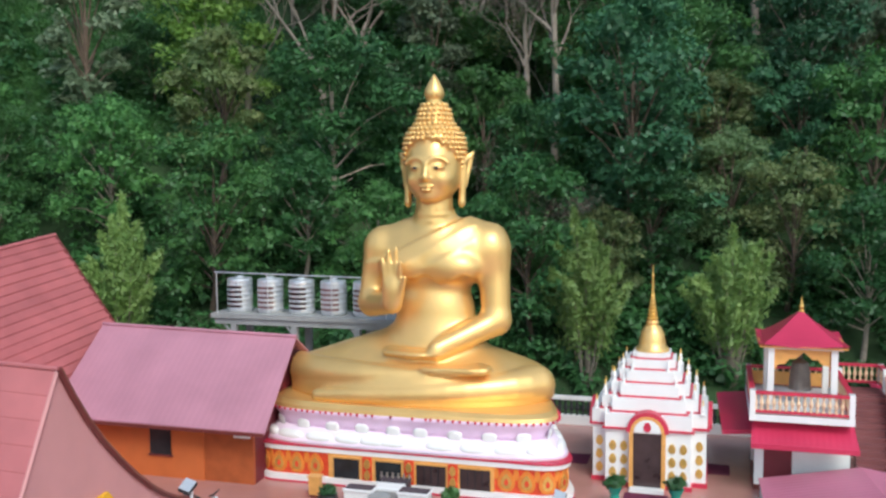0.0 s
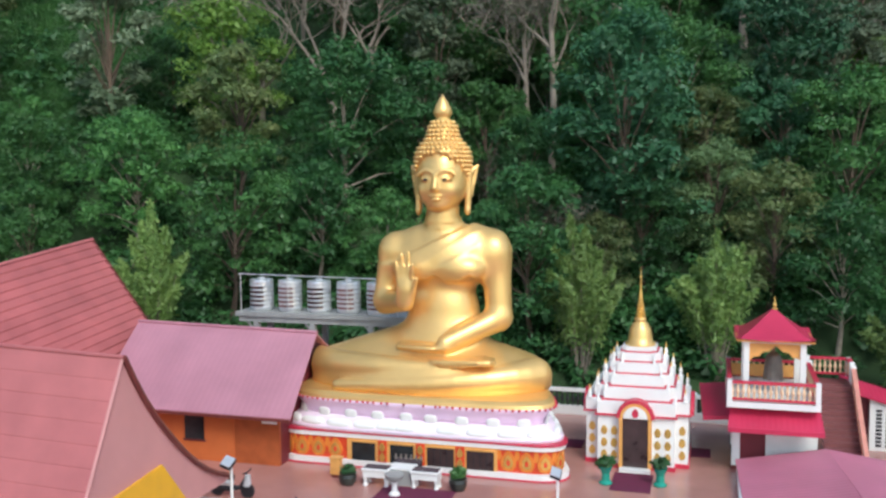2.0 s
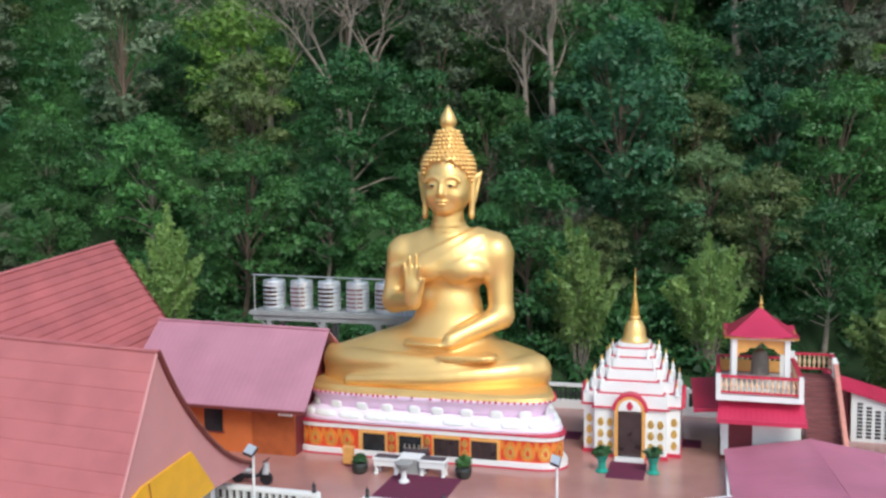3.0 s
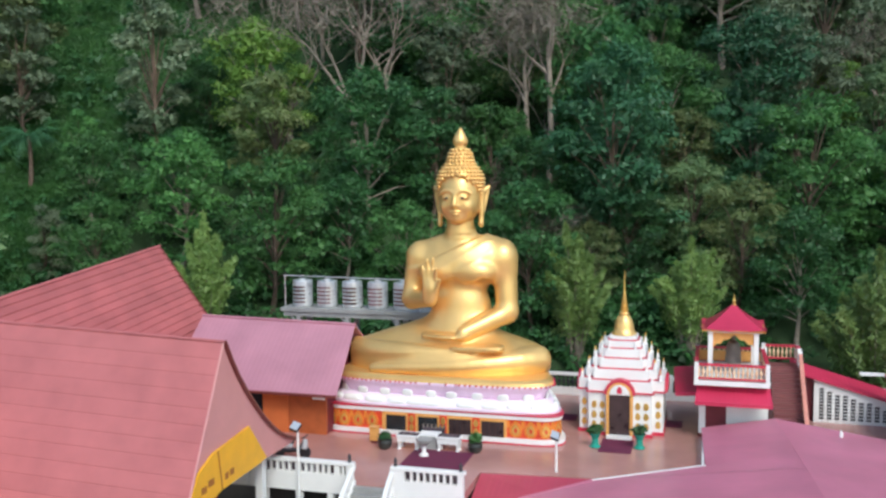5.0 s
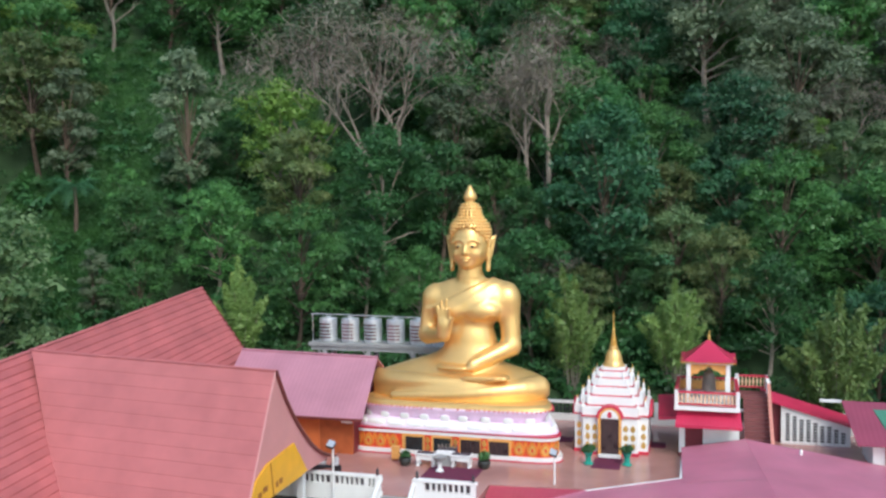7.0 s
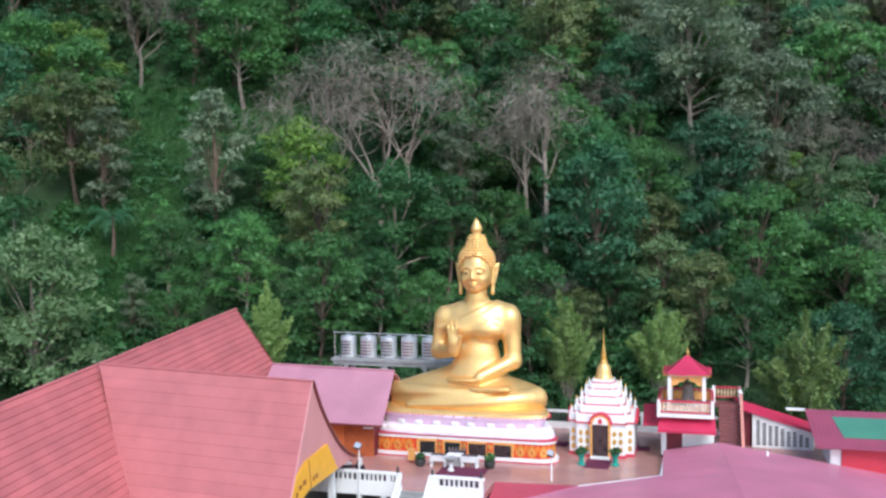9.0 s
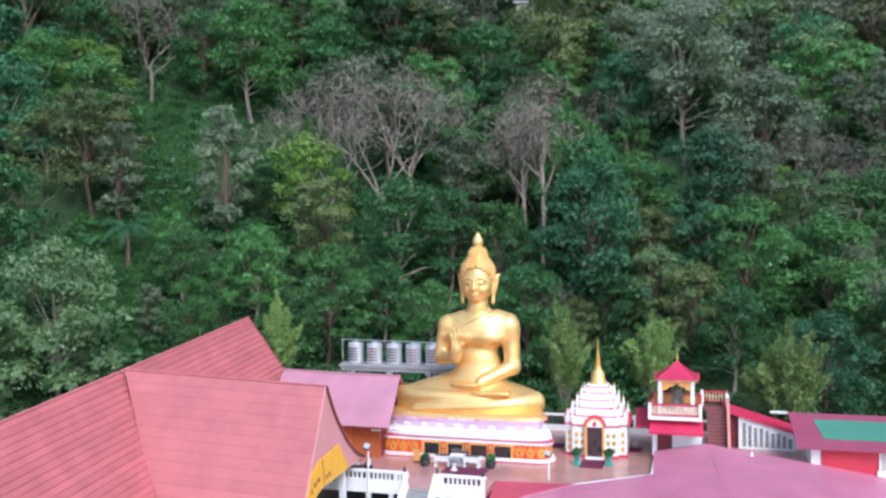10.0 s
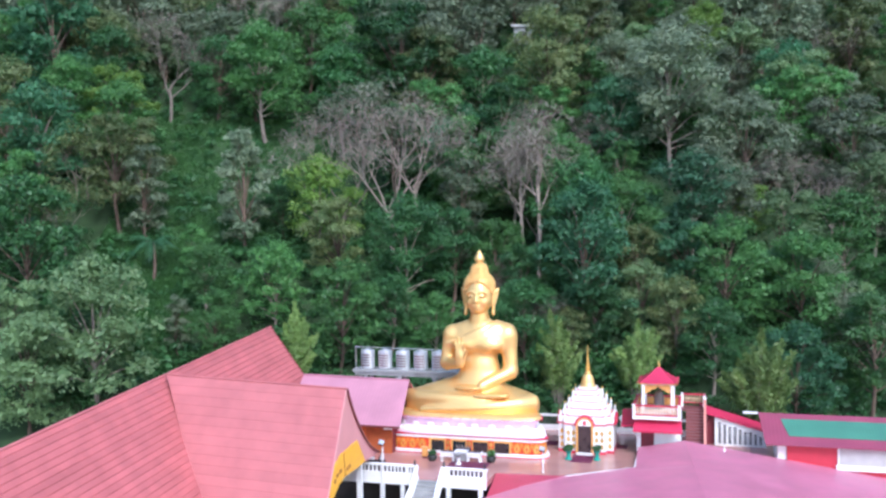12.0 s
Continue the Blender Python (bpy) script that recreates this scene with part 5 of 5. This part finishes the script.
BARE = [(-36.1, 80.2), (14.1, 73.0), (-5.8, 65.8), (-8.2, 60.5), (-13.3, 62.5), (6.4, 56.5), (5.0, 58.6), (-41.1, 66.0), (32.8, 62.2), (37.2, 60.8), (-31.2, 56.4), (47.1, 87.6)]
CLEAR = list(TREES)
rng = np.random.default_rng(11)
tones = ["deep", "deep", "mid", "deep", "blue", "olive", "mid", "mid"]
# right-hand and far trees get paler, greyer leaves in place of haze
right_haze_tones = ["mid", "grey", "grey", "grey", "fresh", "grey", "blue", "olive"]
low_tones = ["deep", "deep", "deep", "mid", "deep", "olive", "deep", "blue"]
far_haze_tones = ["grey", "grey", "olive", "grey", "fresh", "grey", "olive", "grey"]
tries = 0
while tries < 9000 and len(TREES) < 400:
    tries += 1
    y = 44 + 96 * rng.random() ** 0.9
    x = (rng.random() * 2 - 1) * (26 + 0.55 * y)
    if -36 < x < -15 and 63 < y < 78 or -34.5 < x < -27 and 46 < y < 59:
        continue
    if abs(x - 9.3) < 3 and 82 < y < 101:
        continue
    if abs(x - 0.5 - 0.05 * (y - 50)) < 2.0 and y < 62:
        continue
    # open ground below the leafless trees and the palm
    if any(abs(x - a) < 3.0 and -2 < b - y < 6 for a, b in BARE):
        continue
    h = rng.uniform(8.5, 13.5) if y > 52 else rng.uniform(5.5, 8)
    if -36 < x < -15 and 55 < y <= 63:
        h = rng.uniform(5.5, 7.5)
    # the trees that stand out keep their crowns clear
    if any(abs(x - a) < 0.22 * c + 0.6 and 0 < b - y < 3.8 for a, b, c in CLEAR):
        continue
    gap = 3.3 if y < 90 else 4.2
    if any((x - a) ** 2 + (y - b) ** 2 < gap ** 2 for a, b, c in TREES):
        continue
    r = rng.random()
    if r < 0.80:
        plant("broad" if y < 85 else "far", (far_haze_tones if y > 85 else right_haze_tones if x > 14 else low_tones if y < 57 else tones)[int(rng.integers(8))], x, y, h, int(rng.integers(3)))
    elif r < 0.90:
        plant("slim", "grey" if rng.random() < 0.5 else "mid", x, y, h)
    elif r < 0.955:
        plant("sparse", "olive", x, y, h)
    else:
        plant("bare", "", x, y, h, int(rng.integers(2)))

plant("bare", "", 5.9, 48.5, 6.2, 1)

# small hut high on the slope
hx, hy = 9.3, 101.0
hz = hill(hx, hy)
hut = new("hillside_hut")
hut.matrix_world = pose(hx, hy, hz)
tagged(hut, "small weathered grey hut among the trees", "hut")
ORIGIN[hut.name] = Vector((0, 0, 0))
part("wall", box(-1.3, 1.3, -1, 1, -1.0, 2.0), concrete, hut)
part("roof", slab([(-1.7, -1.4, 2.0), (1.7, -1.4, 2.0), (1.6, 1.4, 2.9), (-1.6, 1.4, 2.9)], 0.1), concrete, hut)
part("door", box(-0.4, 0.4, -1.04, -0.99, -0.9, 1.4), slot_dark, hut)

# undergrowth over the hillside
def undergrowth():
    g = np.random.default_rng(21)
    blobs = []
    for i in range(2800):
        y = 43.0 + 85 * g.random() ** 1.2
        x = (g.random() * 2 - 1) * (24 + 0.55 * y)
        if -36 < x < -15 and 62 < y < 80 and g.random() < 0.7:
            continue
        s = g.uniform(0.7, 1.9)
        if -35 < x < -27.5 and 49 < y < 59:
            s = 0.75
        for k in range(3):
            q = s * g.uniform(0.4, 0.8)
            px, py = x + g.normal() * s * 0.7, y + g.normal() * s * 0.7
            blobs.append((px, py, hill(px, py) + s * g.uniform(0.2, 0.9), q, q * 0.75))
    return tagged(new("undergrowth", leaves_mesh("undergrowth", leaf_cloud(blobs, 300000, 0.17, g), leaf_deep)), "dense dark green shrubs on the slope", "undergrowth", "", "stuff")


def clearing_grass():
    g = np.random.default_rng(23)
    n = 130000
    x, y = g.uniform(-38, -14, n), g.uniform(46, 82, n)
    x = np.where(y < 60, -38 + (x + 38) * 0.5, x)
    tall = 0.16 + 0.34 * np.array([max(noise.noise(Vector((a * 0.35, b * 0.35, 1.0))), 0.0) for a, b in zip(x, y)])
    z = np.array([hill(a, b) for a, b in zip(x, y)])
    c = np.stack([x, y, z], 1)
    lean = np.stack([g.normal(size=n) * 0.5, g.normal(size=n) * 0.5, np.ones(n)], 1) * tall[:, None] * g.uniform(0.7, 1.5, n)[:, None]
    a = g.uniform(0, 6.28, n)
    side = np.stack([np.cos(a), np.sin(a), np.zeros(n)], 1) * 0.09
    v = np.stack([c - side, c + lean, c + side], 1).reshape(-1, 3)
    return tagged(new("clearing_grass", leaves_mesh("clearing_grass", v, leaf_meadow)), "bright green grass in a hillside clearing", "grass", "", "stuff")


undergrowth()
clearing_grass()

# ---- terrace edge: white balustrades, stair, piers ----
dark_bal = finish(lathe([(0.05, 0), (0.05, 0.05), (0.035, 0.1), (0.08, 0.25), (0.035, 0.42), (0.05, 0.5), (0.05, 0.55)], 0, 0, 8), "baluster", dark_metal)
white_bal = finish(lathe([(0.05, 0), (0.05, 0.05), (0.035, 0.1), (0.08, 0.25), (0.035, 0.42), (0.05, 0.5), (0.05, 0.55)], 0, 0, 8), "baluster", white_gloss)


def parapet(label, u0, u1, v, mids):
    """A low white wall with a row of upright slots between posts."""
    root = thing("balustrade", (u0 + u1) / 2, v, 0, label, "balustrade", "white terrace balustrades")
    part("coping", box(u0 - 0.08, u1 + 0.08, v - 0.15, v + 0.15, 0.78, 0.92, bevel=0.02), white, root)
    part("kerb", box(u0, u1, v - 0.12, v + 0.12, -0.38, 0.38), white, root)
    posts = [u0 + 0.11, *mids, u1 - 0.11]
    for p in posts:
        part("post", box(p - 0.11, p + 0.11, v - 0.125, v + 0.125, 0.38, 0.78), white, root)
    for a, b in zip(posts, posts[1:]):
        n = max(2, int((b - a - 0.22) / 0.24))
        step = (b - a - 0.22) / n
        for i in range(n):
            c = a + 0.11 + step * (i + 0.5)
            o = ORIGIN[root.name]
            again("slot_bar", bar_me, root, pose(c + step / 2 - o.x, 0, 0.38)) if i < n - 1 else None
        # solid dark strip behind the bars, painting the shade inside the slots
        part("slot_shade_backing", box(a + 0.11, b - 0.11, v + 0.06, v + 0.08, 0.39, 0.77), slot_dark, root)
    for p in (u0 + 0.11, u1 - 0.11):
        part("post_finial", lathe([(0.07, 0.92), (0.09, 0.98), (0.05, 1.05), (0.08, 1.14), (0.03, 1.24), (0.01, 1.3)], p, v, 8), dark_metal, root, "small black post finial")
    return root


bar_me = finish(box(-0.045, 0.045, -0.11, 0.055, 0.0, 0.40), "slot_bar", white)
parapet("white balustrade with upright slots at the terrace edge", -16.25, -11.72, 22.7, [-15.9, -14.05, -12.35])
parapet("short white balustrade with upright slots beside the stair", -10.0, -7.12, 22.7, [-9.6])
solid("terrace_kerb", box(-17.6, -16.3, 22.58, 22.82, -0.38, 0.42), white, "white block at the end of the terrace edge", "kerb", "structure")
for u in (-15.6, -14.05, -12.65, -9.6, -7.5):
    solid("pier", box(u - 0.13, u + 0.13, 22.62, 22.88, -3.2, -0.36), white, "white pier under the terrace edge", "pier")

yst = thing("terrace_stair", -10.85, 20.5, -3.2, "grey stair down from the terrace with white side walls", "stair")
for i in range(17):
    v1, z1 = 22.75 - 0.28 * i, -0.02 - 0.182 * i
    part("step", box(-11.6, -10.1, v1 - 0.30, v1, max(z1 - 0.4, -3.15), z1), concrete, yst)
for s, u in ((-1, -11.68), (1, -10.02)):
    pts = [(u + s * 0.05 * k * k / 6, 22.75 - 0.68 * k, 0.82 - 0.46 * k) for k in range(8)]
    bm = bmesh.new()
    for (u0, v0, z0), (u1, v1, z1) in zip(pts, pts[1:]):
        slab([(u0 - 0.09, v0, z0), (u0 + 0.09, v0, z0), (u1 + 0.09, v1, z1), (u1 - 0.09, v1, z1)], 0.14, bm)
    part("handrail", bm, white, yst, "white sloping handrail")
    bm = bmesh.new()
    for (u0, v0, z0), (u1, v1, z1) in zip(pts, pts[1:]):
        slab([(u0 - 0.08, v0, z0 - 0.62), (u0 + 0.08, v0, z0 - 0.62), (u1 + 0.08, v1, z1 - 0.62), (u1 - 0.08, v1, z1 - 0.62)], 0.35, bm)
    part("stringer", bm, white, yst)
    o = ORIGIN[yst.name]
    for k in range(20):
        f = (k + 0.5) / 20 * 7
        i = int(f)
        p = Vector(pts[i]).lerp(Vector(pts[i + 1]), f - i)
        again("baluster", white_bal, yst, pose(p.x - o.x, p.y - o.y, p.z - 0.66 - o.z))

# rear fence
fence = thing("rear_fence", -6, 39.7, 0, "white concrete fence with black balusters along the terrace back", "fence")
part("top_rail", box(-16, 12.0, 39.6, 39.8, 1.08, 1.24), white, fence)
part("bottom_rail", box(-16, 12.0, 39.58, 39.82, 0.0, 0.42), white, fence)
for u in range(-16, 13, 4):
    part("post", box(u - 0.12, u + 0.12, 39.56, 39.84, 0.42, 1.34), white, fence)
o = ORIGIN[fence.name]
for i in range(112):
    again("baluster", dark_bal, fence, pose(-15.8 + 0.25 * i - o.x, 0, 0.42) @ Matrix.Diagonal((1.3, 1.3, 1.2, 1)))

# ---- water tanks on their platform ----
plat = thing("tank_platform", -17.5, 36.8, 0, "weathered concrete platform on posts carrying steel water tanks", "platform")
part("deck", box(-21.15, -12.5, 35.9, 37.7, 4.72, 4.92), concrete, plat)
part("beam", box(-21.0, -12.6, 36.0, 36.2, 4.45, 4.72), concrete, plat)
part("beam", box(-21.0, -12.6, 37.4, 37.6, 4.45, 4.72), concrete, plat)
for u in (-20.1, -17.2, -14.3):
    for v in (36.1, 37.5):
        part("post", box(u - 0.13, u + 0.13, v - 0.13, v + 0.13, -0.5, 4.45), concrete, plat)
for u in (-20.6, -17.6, -14.6):
    part("brace", tube([(u, 36.1, 4.45), (u + 0.45, 36.1, 3.9)], [0.06, 0.06], 5), concrete, plat)
pipe = thing("overflow_pipe", -17, 37.3, 4.92, "thin steel pipe running along the water tanks", "pipe")
part("run", tube([(-21.0, 36.05, 6.72), (-12.8, 36.05, 6.62)], [0.03, 0.03], 6), steel, pipe)
for u in (-20.9, -18.45, -15.45, -13.0):
    part("upright", tube([(u, 36.05, 4.92), (u, 36.05, 6.7)], [0.025, 0.025], 6), steel, pipe)


def tank(u, v):
    root = thing("water_tank", u, v, 4.92, "ribbed stainless steel water tank with label bands", "water tank", "water tanks in a row")
    prof = [(0.50, 4.92), (0.55, 5.0)]
    for k in range(6):
        z = 5.02 + 0.21 * k
        prof += [(0.55, z), (0.575, z + 0.03), (0.575, z + 0.09), (0.55, z + 0.12)]
    prof += [(0.56, 6.32), (0.54, 6.40), (0.30, 6.43), (0.18, 6.44)]
    part("shell", lathe(prof, u, v, 24), steel, root, "ribbed stainless steel shell")
    for k in range(5):
        z = 5.16 + 0.21 * k
        bm = bmesh.new()
        ring = [(u + 0.585 * math.cos(radians(a)), v + 0.585 * math.sin(radians(a))) for a in range(215, 306, 10)]
        low = [bm.verts.new((x, y, z)) for x, y in ring]
        top = [bm.verts.new((x, y, z + 0.09)) for x, y in ring]
        for i in range(len(ring) - 1):
            bm.faces.new((low[i], low[i + 1], top[i + 1], top[i]))
        bmesh.ops.solidify(bm, geom=bm.faces[:], thickness=0.012)
        part("label_band", bm, tank_band, root, "dark printed band")
    part("lid", lathe([(0.17, 6.44), (0.18, 6.49), (0.12, 6.51)], u, v, 14), steel, root)
    return root


t0 = tank(-20.15, 36.75)
for i in range(1, 5):
    copy_thing(t0, ROT @ pose(-20.15 + 1.5 * i, 36.75, 4.92, 0, 0, 3 * i))

# ---- terrace furniture ----
solid("plum_carpet", box(-10.72, -8.0, 24.2, 27.9, 0.004, 0.02), carpet_red, "plum red carpet in front of the offering tables", "carpet")
solid("plum_carpet", box(-2.75, -1.3, 29.5, 31.55, 0.004, 0.02), carpet_red, "plum red carpet before the shrine door", "carpet")
for a, b in ((-5.5, -4.4), (-0.15, 0.75)):
    solid("door_mat", box(a, b, 34.3, 35.5, 0.004, 0.018), carpet_red, "dark red mat at the side of the shrine", "mat")


def stone_table(u, v, w):
    root = thing("offering_table", u, v, 0, "white carved stone offering table with a dark top", "table", "offering tables")
    part("tabletop", box(u - w / 2, u + w / 2, v - 0.3, v + 0.3, 0.56, 0.66, bevel=0.02), white, root)
    part("top_inlay", box(u - w / 2 + 0.06, u + w / 2 - 0.06, v - 0.24, v + 0.24, 0.66, 0.675), slot_dark, root, "dark polished inlay")
    part("apron", box(u - w / 2 + 0.05, u + w / 2 - 0.05, v - 0.26, v + 0.26, 0.34, 0.56), white, root)
    for sx in (-1, 1):
        for sy in (-1, 1):
            part("leg", lathe([(0.10, 0.0), (0.07, 0.08), (0.06, 0.2), (0.10, 0.34)], u + sx * (w / 2 - 0.12), v + sy * 0.18, 8), white, root)
    return root


stone_table(-11.05, 27.95, 1.05)
stone_table(-9.2, 28.1, 1.1)
alt = thing("altar_stand", -10.1, 28.3, 0, "grey stepped altar stand with small metal vessels", "altar")
part("lower_step", box(-10.6, -9.75, 28.0, 28.6, 0, 0.55), concrete, alt)
part("top", box(-10.65, -9.7, 28.05, 28.65, 0.55, 0.66, bevel=0.02), white, alt)
part("rear_shelf", box(-10.65, -9.65, 28.75, 29.05, 0, 0.72), slot_dark, alt)
for k in range(6):
    part("vessel", lathe([(0.04, 0.72), (0.06, 0.77), (0.03, 0.84), (0.045, 0.90)], -10.65 + 0.2 * k, 28.9, 8), bronze, alt, "small bronze vessel")
urn = thing("incense_urn", -10.05, 27.0, 0, "white baluster pedestal carrying a grey incense bowl", "urn")
part("pedestal", lathe([(0.20, 0), (0.20, 0.08), (0.11, 0.16), (0.09, 0.4), (0.14, 0.52)], -10.05, 27.0, 14), white, urn)
part("bowl", lathe([(0.14, 0.52), (0.30, 0.62), (0.36, 0.78), (0.33, 0.80)], -10.05, 27.0, 16), concrete, urn)
box_t = thing("donation_box", -12.85, 28.35, 0, "small ochre wooden donation box on a foot", "box")
part("case", box(-13.05, -12.65, 28.2, 28.5, 0.12, 0.72, bevel=0.02), ochre, box_t)
part("lid", box(-13.08, -12.62, 28.17, 28.53, 0.72, 0.78), ochre, box_t)
part("foot", box(-13.0, -12.7, 28.25, 28.45, 0, 0.12), brown_trim, box_t)


def potted(u, v, pot_m, pot_rows, label, spread, height, tone, seed):
    root = thing("potted_plant", u, v, 0, label, "plant")
    part("pot", lathe(pot_rows, u, v, 16), pot_m, root)
    top = pot_rows[-1][1]
    part("soil", lathe([(pot_rows[-1][0] * 0.9, top - 0.04), (pot_rows[-1][0] * 0.88, top - 0.03)], u, v, 12), slot_dark, root)
    g = np.random.default_rng(seed)
    vs = leaf_cloud([(0, 0, top + height * 0.45, spread, height * 0.55), (0.08, 0.05, top + height * 0.8, spread * 0.6, height * 0.4)], 260, 0.10, g)
    f = new("foliage", leaves_mesh("foliage", vs, tone))
    f.parent = root
    bm = bmesh.new()
    for k in range(5):
        a = k * 1.26
        tube([(u, v, top - 0.03), (u + 0.5 * spread * math.cos(a), v + 0.5 * spread * math.sin(a), top + height * 0.6)], [0.015, 0.008], 4, bm)
    part("stem", bm, bark_dark, root)
    return root


POT = [(0.22, 0), (0.30, 0.12), (0.34, 0.32), (0.31, 0.42), (0.34, 0.46)]
potted(-12.1, 27.65, pot_black, POT, "dark glazed pot with a low dark green plant", 0.24, 0.2, leaf_deep, 1)
potted(-8.0, 28.1, pot_black, POT, "dark glazed pot with a bushy green plant", 0.30, 0.32, leaf_mid, 2)
TALL = [(0.24, 0), (0.26, 0.05), (0.16, 0.14), (0.15, 0.4), (0.24, 0.6), (0.27, 0.68)]
potted(-2.95, 30.2, teal_glaze, TALL, "teal glazed tall planter with dark foliage", 0.36, 0.26, leaf_deep, 3)
potted(-1.0, 30.45, teal_glaze, TALL, "teal glazed tall planter with leafy green plant", 0.36, 0.26, leaf_deep, 4)


def lamp_post(u, v, z0, zt, label):
    root = thing("lamp_post", u, v, z0, label, "lamp")
    part("pole", tube([(u, v, z0), (u, v, zt)], [0.055, 0.045], 8), white_gloss, root, "white painted pole")
    part("foot_plate", box(u - 0.14, u + 0.14, v - 0.14, v + 0.14, z0, z0 + 0.03), concrete, root)
    part("arm", tube([(u, v, zt - 0.1), (u - 0.05, v - 0.2, zt + 0.05)], [0.035, 0.035], 6), white_gloss, root)
    part("lamp_head", slab([(u - 0.20, v - 0.36, zt + 0.12), (u + 0.14, v - 0.36, zt + 0.02), (u + 0.14, v + 0.08, zt + 0.18), (u - 0.20, v + 0.08, zt + 0.26)], 0.09), dark_metal, root, "dark solar lamp head")
    part("lamp_panel", slab([(u - 0.19, v - 0.35, zt + 0.135), (u + 0.13, v - 0.35, zt + 0.04), (u + 0.13, v + 0.06, zt + 0.195), (u - 0.19, v + 0.06, zt + 0.295)], 0.01), steel, root)
    return root


lamp_post(-13.9, 22.35, -3.1, 2.25, "white lamp post with a solar lamp in the yard")
lamp_post(-4.1, 26.35, -0.35, 1.45, "white lamp post with a solar lamp at the terrace edge")

# parked motor scooter by the gable foot
sc = thing("parked_scooter", -15.6, 25.4, 0, "dark grey scooter parked near the gable", "scooter")
for v in (-0.6, 0.6):
    w = part("wheel", lathe([(0.18, -0.05), (0.25, -0.06), (0.27, 0.0), (0.25, 0.06), (0.18, 0.05)], 0, 0, 16), dark_metal, sc)
    w.data.transform(Matrix.Translation(ORIGIN[sc.name]))
    w.data.transform(Matrix.Translation((v, 0, 0.27)) @ Matrix.Rotation(radians(90), 4, "X"))
part("frame", tube([(-16.2, 25.4, 0.3), (-15.8, 25.4, 0.32), (-15.3, 25.4, 0.35), (-15.0, 25.4, 0.85)], [0.1, 0.14, 0.08, 0.05], 8), dark_metal, sc)
part("seat", tube([(-16.3, 25.4, 0.68), (-15.9, 25.4, 0.74), (-15.55, 25.4, 0.70)], [0.1, 0.15, 0.1], 8), pot_black, sc)
part("cowl", tube([(-16.3, 25.4, 0.5), (-15.9, 25.4, 0.55), (-15.6, 25.4, 0.5)], [0.12, 0.17, 0.12], 8), steel, sc)
part("handlebar", tube([(-15.0, 25.1, 0.98), (-15.02, 25.4, 0.92), (-15.0, 25.7, 0.98)], [0.025, 0.03, 0.025], 6), dark_metal, sc)
part("front_shield", tube([(-15.02, 25.4, 0.45), (-14.98, 25.4, 0.85)], [0.16, 0.1], 8), steel, sc)

# flashing along the pink roof
part("verge_flashing", slab([(1.82, 27.36, 0.47), (1.88, 27.28, 0.47), (-2.48, 25.46, 0.08), (-2.55, 25.54, 0.08)], 0.05), white, near, "pale verge flashing")
part("verge_flashing", slab([(-2.48, 25.46, 0.07), (-2.58, 25.54, 0.07), (-5.28, 24.04, -0.40), (-5.18, 23.96, -0.40)], 0.10), rose_sheet, near)
vent = part("roof_vent", lathe([(0.08, 0.7), (0.08, 1.0), (0.01, 1.14)], 7.5, 31.5, 8), white, near, "small white roof vent")
